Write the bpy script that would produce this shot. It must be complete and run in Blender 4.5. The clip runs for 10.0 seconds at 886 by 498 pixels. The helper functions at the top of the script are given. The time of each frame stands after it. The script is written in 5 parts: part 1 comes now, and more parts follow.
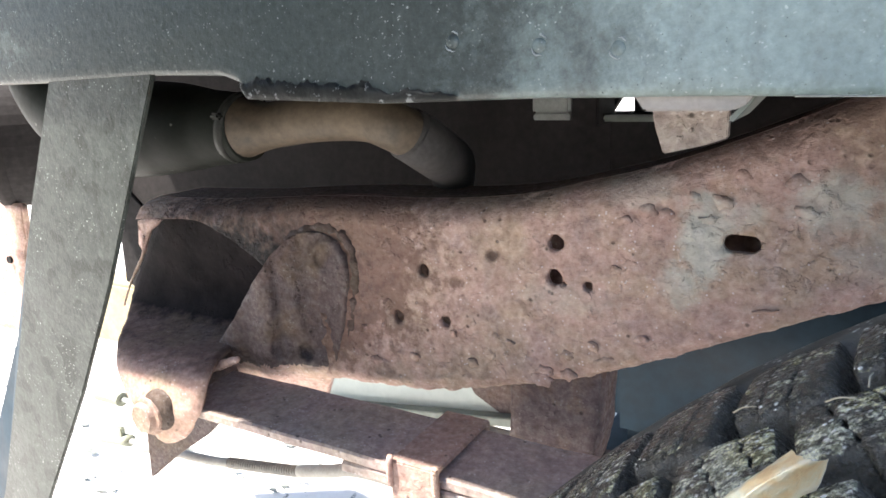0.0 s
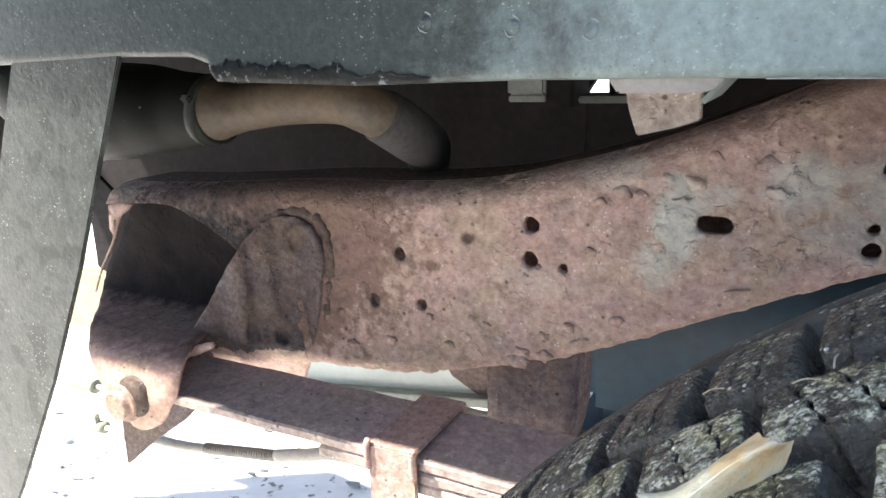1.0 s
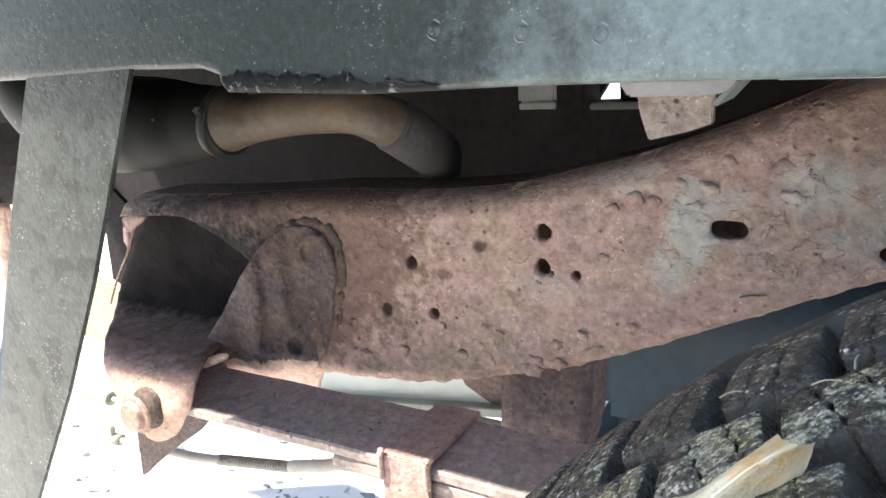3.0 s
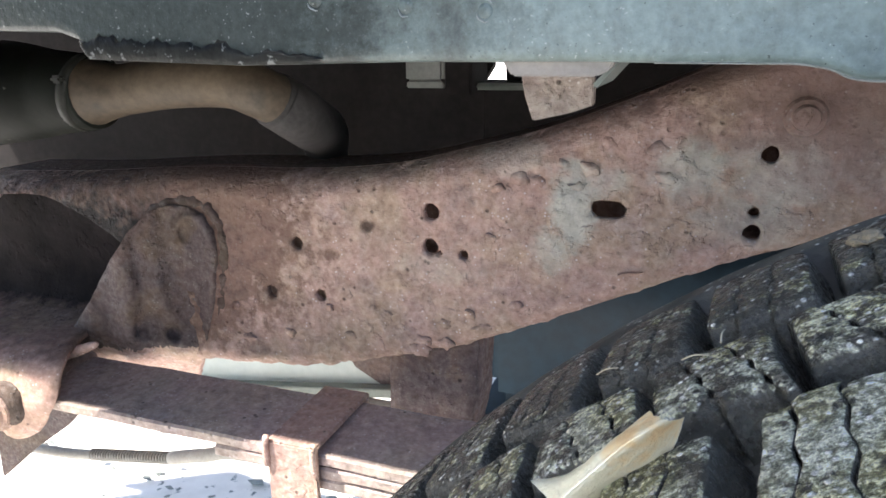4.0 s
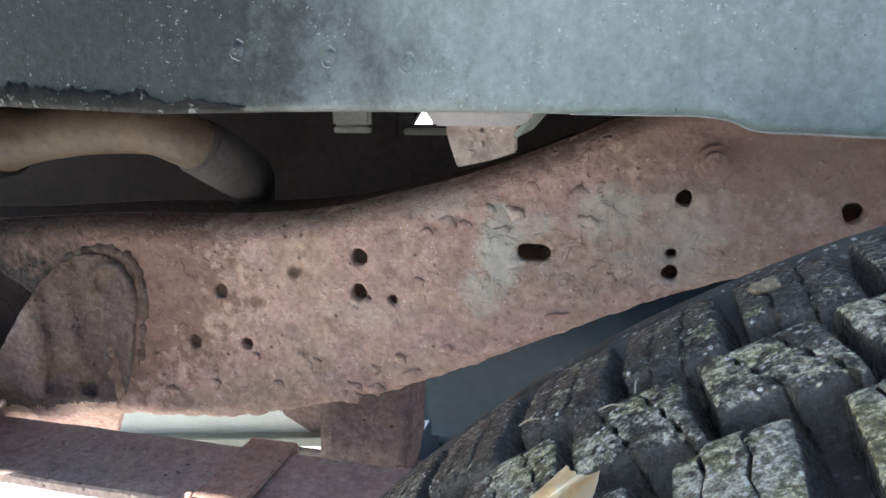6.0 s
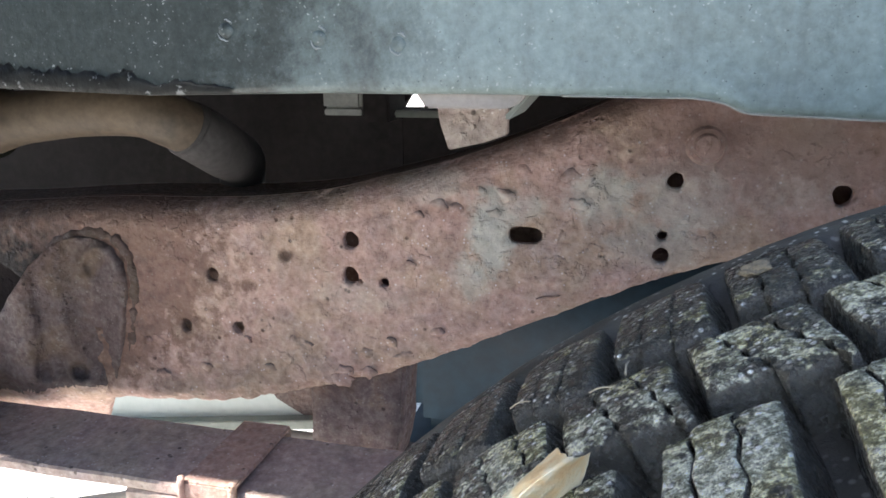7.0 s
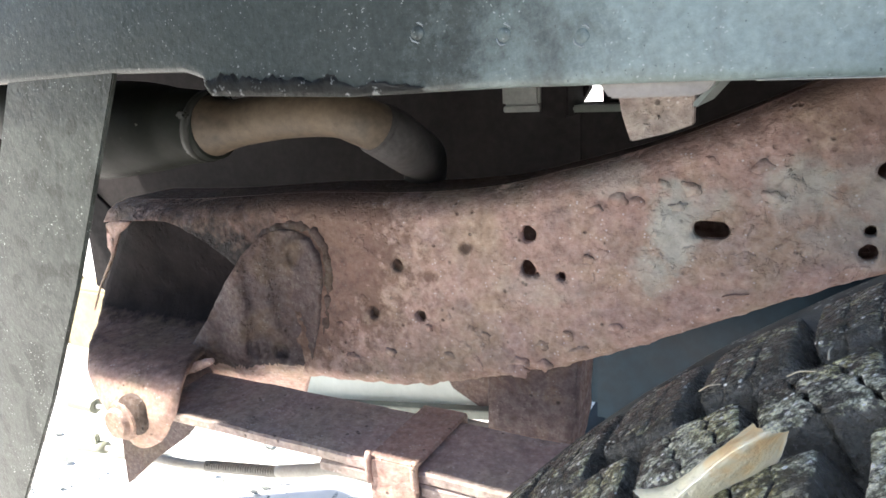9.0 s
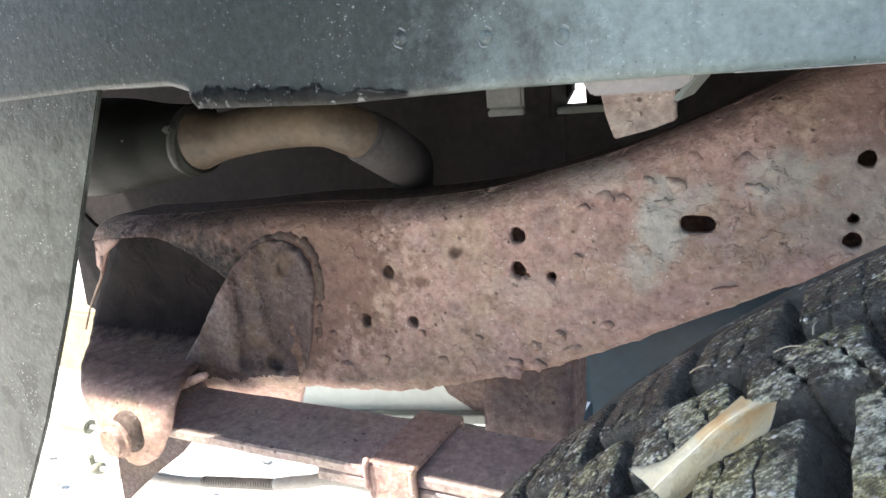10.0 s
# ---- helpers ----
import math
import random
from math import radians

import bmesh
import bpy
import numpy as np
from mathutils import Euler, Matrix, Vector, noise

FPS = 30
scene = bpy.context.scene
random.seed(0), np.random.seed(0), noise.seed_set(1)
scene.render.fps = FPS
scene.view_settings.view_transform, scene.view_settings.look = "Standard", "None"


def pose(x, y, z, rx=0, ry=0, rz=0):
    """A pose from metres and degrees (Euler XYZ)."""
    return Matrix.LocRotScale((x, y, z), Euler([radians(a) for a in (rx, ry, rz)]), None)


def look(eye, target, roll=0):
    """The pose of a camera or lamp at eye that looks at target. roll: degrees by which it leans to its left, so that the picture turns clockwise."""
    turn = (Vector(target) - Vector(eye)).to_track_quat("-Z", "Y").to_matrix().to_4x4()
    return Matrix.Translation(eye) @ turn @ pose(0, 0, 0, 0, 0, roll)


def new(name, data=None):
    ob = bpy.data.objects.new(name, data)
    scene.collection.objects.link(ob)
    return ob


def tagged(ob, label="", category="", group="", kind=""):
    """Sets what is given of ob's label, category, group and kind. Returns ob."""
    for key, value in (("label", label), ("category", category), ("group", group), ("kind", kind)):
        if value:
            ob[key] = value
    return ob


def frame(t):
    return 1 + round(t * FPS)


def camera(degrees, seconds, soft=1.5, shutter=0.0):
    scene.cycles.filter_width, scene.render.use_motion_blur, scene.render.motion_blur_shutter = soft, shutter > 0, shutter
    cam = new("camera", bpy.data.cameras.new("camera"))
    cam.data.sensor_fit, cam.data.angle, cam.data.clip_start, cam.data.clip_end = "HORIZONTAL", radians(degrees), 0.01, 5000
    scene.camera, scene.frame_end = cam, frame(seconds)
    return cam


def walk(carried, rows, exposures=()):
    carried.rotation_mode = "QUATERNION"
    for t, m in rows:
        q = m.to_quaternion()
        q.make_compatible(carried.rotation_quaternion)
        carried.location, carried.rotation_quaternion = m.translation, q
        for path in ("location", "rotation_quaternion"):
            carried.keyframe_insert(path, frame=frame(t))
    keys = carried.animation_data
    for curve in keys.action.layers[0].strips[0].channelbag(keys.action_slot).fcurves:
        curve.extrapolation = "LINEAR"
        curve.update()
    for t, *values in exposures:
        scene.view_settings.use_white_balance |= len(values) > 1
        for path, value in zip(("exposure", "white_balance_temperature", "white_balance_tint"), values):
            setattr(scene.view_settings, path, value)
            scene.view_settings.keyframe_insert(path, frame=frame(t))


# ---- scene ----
cam = camera(64.4, 10.0, soft=1.6)
PATH = [
    (0.0, pose(-0.0000, 0.0000, 0.0000, 76.08, 2.00, 29.52)),
    (0.5, pose(0.0010, 0.0003, -0.0034, 75.59, 1.47, 29.60)),
    (1.0, pose(0.0007, 0.0021, 0.0004, 74.55, 1.99, 27.64)),
    (1.5, pose(0.0021, 0.0004, -0.0012, 75.40, 2.74, 30.12)),
    (2.0, pose(0.0018, 0.0019, -0.0015, 76.00, 2.67, 29.33)),
    (3.5, pose(0.0004, 0.0059, -0.0020, 74.77, 3.00, 27.00)),
    (4.0, pose(0.0007, 0.0106, -0.0036, 73.53, 0.82, 19.90)),
    (4.5, pose(0.0018, 0.0100, -0.0009, 75.56, 0.97, 16.15)),
    (5.0, pose(0.0026, 0.0112, -0.0020, 75.69, 1.29, 17.26)),
    (5.5, pose(0.0033, 0.0108, 0.0004, 77.20, 0.81, 15.60)),
    (7.0, pose(0.0034, 0.0122, -0.0001, 75.31, 0.31, 13.65)),
    (7.5, pose(0.0027, 0.0115, -0.0000, 75.47, 0.41, 13.64)),
    (8.0, pose(0.0026, 0.0041, -0.0011, 76.02, 1.33, 20.11)),
    (8.5, pose(0.0029, 0.0009, -0.0019, 75.70, 2.48, 25.09)),
    (9.0, pose(0.0025, 0.0020, -0.0026, 75.71, 3.06, 27.33)),
    (9.5, pose(0.0037, -0.0017, -0.0047, 77.05, 3.95, 24.53)),
    (10.0, pose(0.0038, -0.0016, -0.0054, 76.35, 4.92, 26.01)),
]
walk(cam, PATH, exposures=[(0.0, 1.98, 6560, 11), (3.5, 1.97, 6560, 11), (4.5, 1.88, 6420, 11), (7.5, 1.88, 6420, 11), (8.5, 1.97, 6560, 11), (10.0, 2.00, 6560, 11)])

# ---- world and sun ----
SUN_DIR = Vector((-0.42, -0.249, 0.87)).normalized()
world = bpy.data.worlds.new("world")
scene.world = world
world.use_nodes = True
wn = world.node_tree
sky = wn.nodes.new("ShaderNodeTexSky")
sky.sky_type, sky.sun_disc = "NISHITA", False
sky.sun_elevation = math.asin(SUN_DIR.z)
sky.sun_rotation = math.atan2(SUN_DIR.x, SUN_DIR.y)
wn.links.new(sky.outputs[0], wn.nodes["Background"].inputs[0])
wn.nodes["Background"].inputs[1].default_value = 0.11
sun_data = bpy.data.lights.new("sun", "SUN")
sun_data.energy, sun_data.angle, sun_data.color = 5.0, radians(1.0), (1.0, 0.95, 0.88)
sun = new("sun", sun_data)
sun.matrix_world = look(SUN_DIR * 10, (0, 0, 0))

GROUND_Z = -0.8015


# ---- materials ----
def shader(name):
    m = bpy.data.materials.new(name)
    m.use_nodes = True
    t = m.node_tree
    return m, t, t.nodes["Principled BSDF"]


def node(t, kind, **values):
    n = t.nodes.new(kind)
    for key, value in values.items():
        n.inputs[key.replace("_", " ")].default_value = value
    return n


def ramp(t, fac, stops):
    r = t.nodes.new("ShaderNodeValToRGB")
    e = r.color_ramp.elements
    while len(e) < len(stops):
        e.new(0.5)
    for el, (p, c) in zip(e, stops):
        el.position, el.color = p, (*c, 1) if len(c) == 3 else (c[0], c[0], c[0], 1)
    t.links.new(fac, r.inputs[0])
    return r.outputs[0]


def mix(t, fac, a, b, kind="MIX"):
    n = t.nodes.new("ShaderNodeMix")
    n.data_type, n.blend_type = "RGBA", kind
    for sock, v in ((n.inputs[0], fac), (n.inputs[6], a), (n.inputs[7], b)):
        if isinstance(v, bpy.types.NodeSocket):
            t.links.new(v, sock)
        elif isinstance(v, (int, float)):
            sock.default_value = v
        else:
            sock.default_value = (*v, 1)
    return n.outputs[2]


def coords(t, spread=0.0):
    """Object coordinates in metres, shifted for each object by its random number."""
    tc = t.nodes.new("ShaderNodeTexCoord")
    if not spread:
        return tc.outputs["Object"]
    info = t.nodes.new("ShaderNodeObjectInfo")
    mul = t.nodes.new("ShaderNodeMath")
    mul.operation = "MULTIPLY"
    t.links.new(info.outputs["Random"], mul.inputs[0])
    mul.inputs[1].default_value = spread
    add = t.nodes.new("ShaderNodeVectorMath")
    add.operation = "ADD"
    t.links.new(tc.outputs["Object"], add.inputs[0])
    t.links.new(mul.outputs[0], add.inputs[1])
    return add.outputs[0]


def noise_tex(t, vec, scale, detail=6.0, rough=0.6, distort=0.0):
    n = node(t, "ShaderNodeTexNoise", Scale=scale, Detail=detail, Roughness=rough, Distortion=distort)
    t.links.new(vec, n.inputs["Vector"])
    return n.outputs["Fac"]


def bump(t, bsdf, layers):
    """Layers of (height socket, strength, distance), stacked."""
    last = None
    for height, strength, dist in layers:
        b = node(t, "ShaderNodeBump", Strength=strength, Distance=dist)
        t.links.new(height, b.inputs["Height"])
        if last:
            t.links.new(last, b.inputs["Normal"])
        last = b.outputs[0]
    t.links.new(last, bsdf.inputs["Normal"])


def vec_add(t, a, b, scale):
    """a + (b - 0.5) * scale, to warp a pattern."""
    off = t.nodes.new("ShaderNodeVectorMath")
    off.operation = "MULTIPLY_ADD"
    t.links.new(b, off.inputs[0])
    off.inputs[1].default_value = (scale, scale, scale)
    t.links.new(a, off.inputs[2])
    return off.outputs[0]


def voronoi(t, vec, scale, feature="F1"):
    vo = node(t, "ShaderNodeTexVoronoi", Scale=scale)
    vo.feature = feature
    t.links.new(vec, vo.inputs["Vector"])
    return vo.outputs["Distance"]


def rust_material(name, pale=0.0, dark=0.0, grey=0.0, relief=0.72, purple=0.0):
    """Scaly rust: fine pink, tan and mauve mottling, lifted scabs, a few dark pits and pale bare grains that also paint
    in glints.
    """
    m, t, b = shader(name)
    v = coords(t)
    k = 0.72 * (1.0 + pale - dark)

    def tint(r, g, bl):
        y = 0.3 * r + 0.6 * g + 0.1 * bl
        return tuple(k * (c + (y - c) * grey) for c in (r, g, bl))

    big = noise_tex(t, v, 16, 4, 0.55)
    mid = noise_tex(t, v, 85, 5, 0.65)
    mott = noise_tex(t, v, 190, 5, 0.68)
    fine = noise_tex(t, v, 620, 3, 0.6)
    pink = ramp(t, mott, [(0.30, tint(0.48, 0.296, 0.242)), (0.50, tint(0.62, 0.405, 0.337)), (0.70, tint(0.73, 0.520, 0.440))])
    tan = ramp(t, mott, [(0.30, tint(0.48, 0.331, 0.234)), (0.50, tint(0.60, 0.433, 0.315)), (0.70, tint(0.72, 0.553, 0.418))])
    mauve = ramp(t, mott, [(0.32, tint(0.38, 0.270, 0.270)), (0.50, tint(0.52, 0.385, 0.380)), (0.68, tint(0.66, 0.540, 0.530))])
    col = mix(t, ramp(t, big, [(0.44, (0.0,)), (0.60, (0.85,))]), pink, tan)
    col = mix(t, ramp(t, noise_tex(t, v, 24, 4, 0.55, 0.6), [(0.54 - 0.2 * purple, (0,)), (0.72 - 0.2 * purple, (0.45 + 0.5 * purple,))]), col, mauve)
    col = mix(t, 1.0, col, ramp(t, mid, [(0.32, (0.74,)), (0.50, (1.0,)), (0.66, (1.13,))]), "MULTIPLY")
    # scabs: plates of scale with broken edges, here and there
    gate = ramp(t, noise_tex(t, v, 20, 3, 0.5, 0.4), [(0.46, (0,)), (0.62, (1,))])
    scab = mix(t, 1.0, ramp(t, noise_tex(t, v, 72, 4, 0.55, 0.3), [(0.53, (0,)), (0.61, (1,))]), gate, "MULTIPLY")
    # pits, and pale grains that double as painted glints
    pits = ramp(t, voronoi(t, v, 120.0), [(0.10, (1,)), (0.24, (0,))])
    pit = mix(t, 1.0, pits, ramp(t, noise_tex(t, v, 47, 3), [(0.52, (0,)), (0.62, (0.85,))]), "MULTIPLY")
    col = mix(t, pit, col, tint(0.12, 0.07, 0.055))
    grain = ramp(t, voronoi(t, v, 230.0), [(0.12, (0.9,)), (0.24, (0,))])
    grain = mix(t, 1.0, grain, ramp(t, noise_tex(t, v, 80, 2), [(0.49, (0,)), (0.60, (1,))]), "MULTIPLY")
    col = mix(t, grain, col, tint(0.95, 0.84, 0.80))
    t.links.new(col, b.inputs["Base Color"])
    t.links.new(ramp(t, mott, [(0.4, (0.80,)), (0.66, (0.45,))]), b.inputs["Roughness"])
    b.inputs["Specular IOR Level"].default_value = 0.45
    bump(t, b, [(big, 0.6, 0.004 * relief), (mid, 0.9, 0.0032 * relief), (scab, 0.8, 0.0020 * relief), (mott, 1.0, 0.0014 * relief), (fine, 0.5, 0.0004 * relief), (pit, 0.6, -0.0015)])
    return m, t, b, col, v


def plain_material(name, low, high, scale=40, rough=0.7, relief=0.001, strength=0.5, spread=0.0, metal=0.0, spots=None, spot_scale=90, spot_at=0.66):
    m, t, b = shader(name)
    v = coords(t, spread)
    a = noise_tex(t, v, scale, 6, 0.62)
    f = noise_tex(t, v, scale * 6, 4, 0.6)
    col = mix(t, 0.35, ramp(t, a, [(0.3, low), (0.7, high)]), ramp(t, f, [(0.35, low), (0.65, high)]))
    if spots:
        s = noise_tex(t, v, spot_scale, 4, 0.6)
        col = mix(t, ramp(t, s, [(spot_at, (0,)), (spot_at + 0.06, (1,))]), col, spots)
    t.links.new(col, b.inputs["Base Color"])
    r = ramp(t, a, [(0.3, (max(rough - 0.12, 0.05),)), (0.7, (min(rough + 0.12, 1.0),))])
    t.links.new(r, b.inputs["Roughness"])
    b.inputs["Metallic"].default_value = metal
    bump(t, b, [(a, strength, relief), (f, strength * 0.6, relief * 0.3)])
    return m


def blotch(t, vec, ragged, centre, radii, inner=0.72, outer=0.95):
    """1 inside a ragged oval round a centre in the x-z plane, 0 outside."""
    mp = t.nodes.new("ShaderNodeMapping")
    mp.vector_type = "TEXTURE"
    mp.inputs["Location"].default_value = (centre[0], 0, centre[1])
    mp.inputs["Scale"].default_value = (radii[0], 100.0, radii[1])
    t.links.new(vec, mp.inputs[0])
    length = t.nodes.new("ShaderNodeVectorMath")
    length.operation = "LENGTH"
    t.links.new(mp.outputs[0], length.inputs[0])
    add = t.nodes.new("ShaderNodeMath")
    add.operation = "ADD"
    t.links.new(length.outputs["Value"], add.inputs[0])
    t.links.new(ragged, add.inputs[1])
    return ramp(t, add.outputs[0], [(inner, (1,)), (outer, (0,))])


def rail_material():
    """The rail's rust, with patches of old grey primer round the slot and the far holes, and shade painted in by the
    hanger.
    """
    m, t, b, col, v = rust_material("rusty_rail_steel", grey=0.05)
    wob = noise_tex(t, v, 70, 6, 0.65)
    far = noise_tex(t, v, 30, 4, 0.6)
    ragged = t.nodes.new("ShaderNodeMath")
    ragged.operation = "MULTIPLY_ADD"
    t.links.new(wob, ragged.inputs[0])
    ragged.inputs[1].default_value = 1.5
    ragged.inputs[2].default_value = -0.85
    grey = ramp(t, noise_tex(t, v, 110, 4, 0.6), [(0.3, (0.41, 0.395, 0.335)), (0.7, (0.62, 0.605, 0.525))])
    for (x, z), radii, most in (((-0.080, -0.118), (0.018, 0.036), 1.0), ((-0.094, -0.152), (0.017, 0.018), 0.9), ((-0.060, -0.098), (0.020, 0.013), 0.6),
                                ((-0.005, -0.088), (0.026, 0.022), 0.8), ((0.052, -0.085), (0.038, 0.030), 0.55), ((0.035, -0.122), (0.040, 0.020), 0.4),
                                ((0.120, -0.060), (0.040, 0.040), 0.35), ((-0.125, -0.085), (0.030, 0.016), 0.4), ((-0.180, -0.172), (0.040, 0.014), 0.3)):
        f = blotch(t, v, ragged.outputs[0], (x + 0.1, z + 0.15), radii, 0.55, 1.0)
        f = mix(t, 1.0, f, ramp(t, far, [(0.32, (0.35 * most,)), (0.55, (0.9 * most,))]), "MULTIPLY")
        col = mix(t, f, col, grey)
    # cooler, mauve scale towards the kick-up
    f = blotch(t, v, ragged.outputs[0], (0.26, 0.05), (0.30, 0.20), 0.25, 1.0)
    col = mix(t, f, col, mix(t, 1.0, col, (0.82, 0.83, 0.89), "MULTIPLY"))
    b.inputs["Specular IOR Level"].default_value = 0.3
    # dark brown along the kick-up's top: dirt with the panel's shade painted in
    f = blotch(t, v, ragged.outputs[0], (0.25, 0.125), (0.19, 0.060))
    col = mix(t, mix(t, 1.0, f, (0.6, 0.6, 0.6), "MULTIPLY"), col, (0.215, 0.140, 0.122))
    # brown darkening of the rail's left end, painted in for shade
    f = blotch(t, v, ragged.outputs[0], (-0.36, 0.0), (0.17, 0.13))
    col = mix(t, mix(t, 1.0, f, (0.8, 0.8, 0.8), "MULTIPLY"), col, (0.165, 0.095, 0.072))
    # dark spot that paints shade into the web's dimple
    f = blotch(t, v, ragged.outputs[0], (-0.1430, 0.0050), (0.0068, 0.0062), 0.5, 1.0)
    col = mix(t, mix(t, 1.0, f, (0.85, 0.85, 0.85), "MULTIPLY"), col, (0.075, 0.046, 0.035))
    # near-black fade above the hanger's notch: shade put into the colour
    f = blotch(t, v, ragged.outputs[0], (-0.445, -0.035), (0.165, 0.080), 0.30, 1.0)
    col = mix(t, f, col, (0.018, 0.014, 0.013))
    t.links.new(col, b.inputs["Base Color"])
    return m


def dusty_paint(name, low, high, streak, grime=False, stains=0.0, mottle=0.15, specks=0.35):
    """Dull grey sheet metal under a film of dust, with speckles, run marks and damp stains."""
    m, t, b = shader(name)
    v = coords(t)
    a = noise_tex(t, v, 9, 6, 0.6)
    f = noise_tex(t, v, 210, 4, 0.6)
    col = mix(t, 0.5, ramp(t, a, [(0.3, low), (0.7, high)]), ramp(t, f, [(0.3, low), (0.7, high)]))
    col = mix(t, 1.0, col, ramp(t, noise_tex(t, v, 75, 5, 0.65), [(0.32, (1 - mottle,)), (0.52, (1.0,)), (0.70, (1 + mottle,))]), "MULTIPLY")
    sc = t.nodes.new("ShaderNodeMapping")
    sc.inputs["Scale"].default_value = (60, 60, 6)
    t.links.new(v, sc.inputs[0])
    run = noise_tex(t, sc.outputs[0], 1.0, 4, 0.6)
    col = mix(t, ramp(t, run, [(0.52, (0,)), (0.75, (streak,))]), col, (0.09, 0.10, 0.10))
    stain = noise_tex(t, v, 42, 3, 0.45)
    col = mix(t, ramp(t, stain, [(0.55, (0,)), (0.60, (stains,))]), col, (0.018, 0.021, 0.017))
    # black grains and white flecks
    dot = ramp(t, noise_tex(t, v, 620, 2, 0.5), [(0.25, (0.7,)), (0.31, (0,))])
    col = mix(t, dot, col, (0.012, 0.014, 0.013))
    warp = t.nodes.new("ShaderNodeTexNoise")
    warp.inputs["Scale"].default_value = 160
    t.links.new(v, warp.inputs["Vector"])
    speck = ramp(t, voronoi(t, vec_add(t, v, warp.outputs["Color"], 0.006), 330.0), [(0.10, (specks,)), (0.22, (0,))])
    speck = mix(t, 1.0, speck, ramp(t, noise_tex(t, v, 26, 5, 0.7), [(0.50, (0.12,)), (0.60, (1,))]), "MULTIPLY")
    if grime:
        sep = t.nodes.new("ShaderNodeSeparateXYZ")
        t.links.new(v, sep.inputs[0])
        wave = node(t, "ShaderNodeMapRange", From_Min=-0.04, From_Max=0.17, To_Min=0.50, To_Max=0.0)
        t.links.new(sep.outputs[0], wave.inputs["Value"])
        fade = node(t, "ShaderNodeMapRange", From_Min=-0.48, From_Max=-0.20, To_Min=0.24, To_Max=0.52)
        t.links.new(sep.outputs[0], fade.inputs["Value"])
        least = t.nodes.new("ShaderNodeMath")
        least.operation = "MINIMUM"
        t.links.new(wave.outputs[0], least.inputs[0])
        t.links.new(fade.outputs[0], least.inputs[1])
        dirt = t.nodes.new("ShaderNodeMath")
        dirt.operation = "ADD"
        t.links.new(least.outputs[0], dirt.inputs[0])
        t.links.new(noise_tex(t, v, 19, 7, 0.75), dirt.inputs[1])
        dark = ramp(t, noise_tex(t, v, 170, 7, 0.75), [(0.35, (0.006, 0.010, 0.010)), (0.60, (0.030, 0.038, 0.036)), (0.75, (0.12, 0.14, 0.13))])
        col = mix(t, ramp(t, dirt.outputs[0], [(0.56, (0,)), (0.84, (0.92,))]), col, dark)
    col = mix(t, speck, col, (0.50, 0.54, 0.52))
    t.links.new(col, b.inputs["Base Color"])
    t.links.new(ramp(t, a, [(0.3, (0.30,)), (0.7, (0.50,))]), b.inputs["Roughness"])
    bump(t, b, [(a, 0.3, 0.003), (f, 0.6, 0.0010)])
    return m


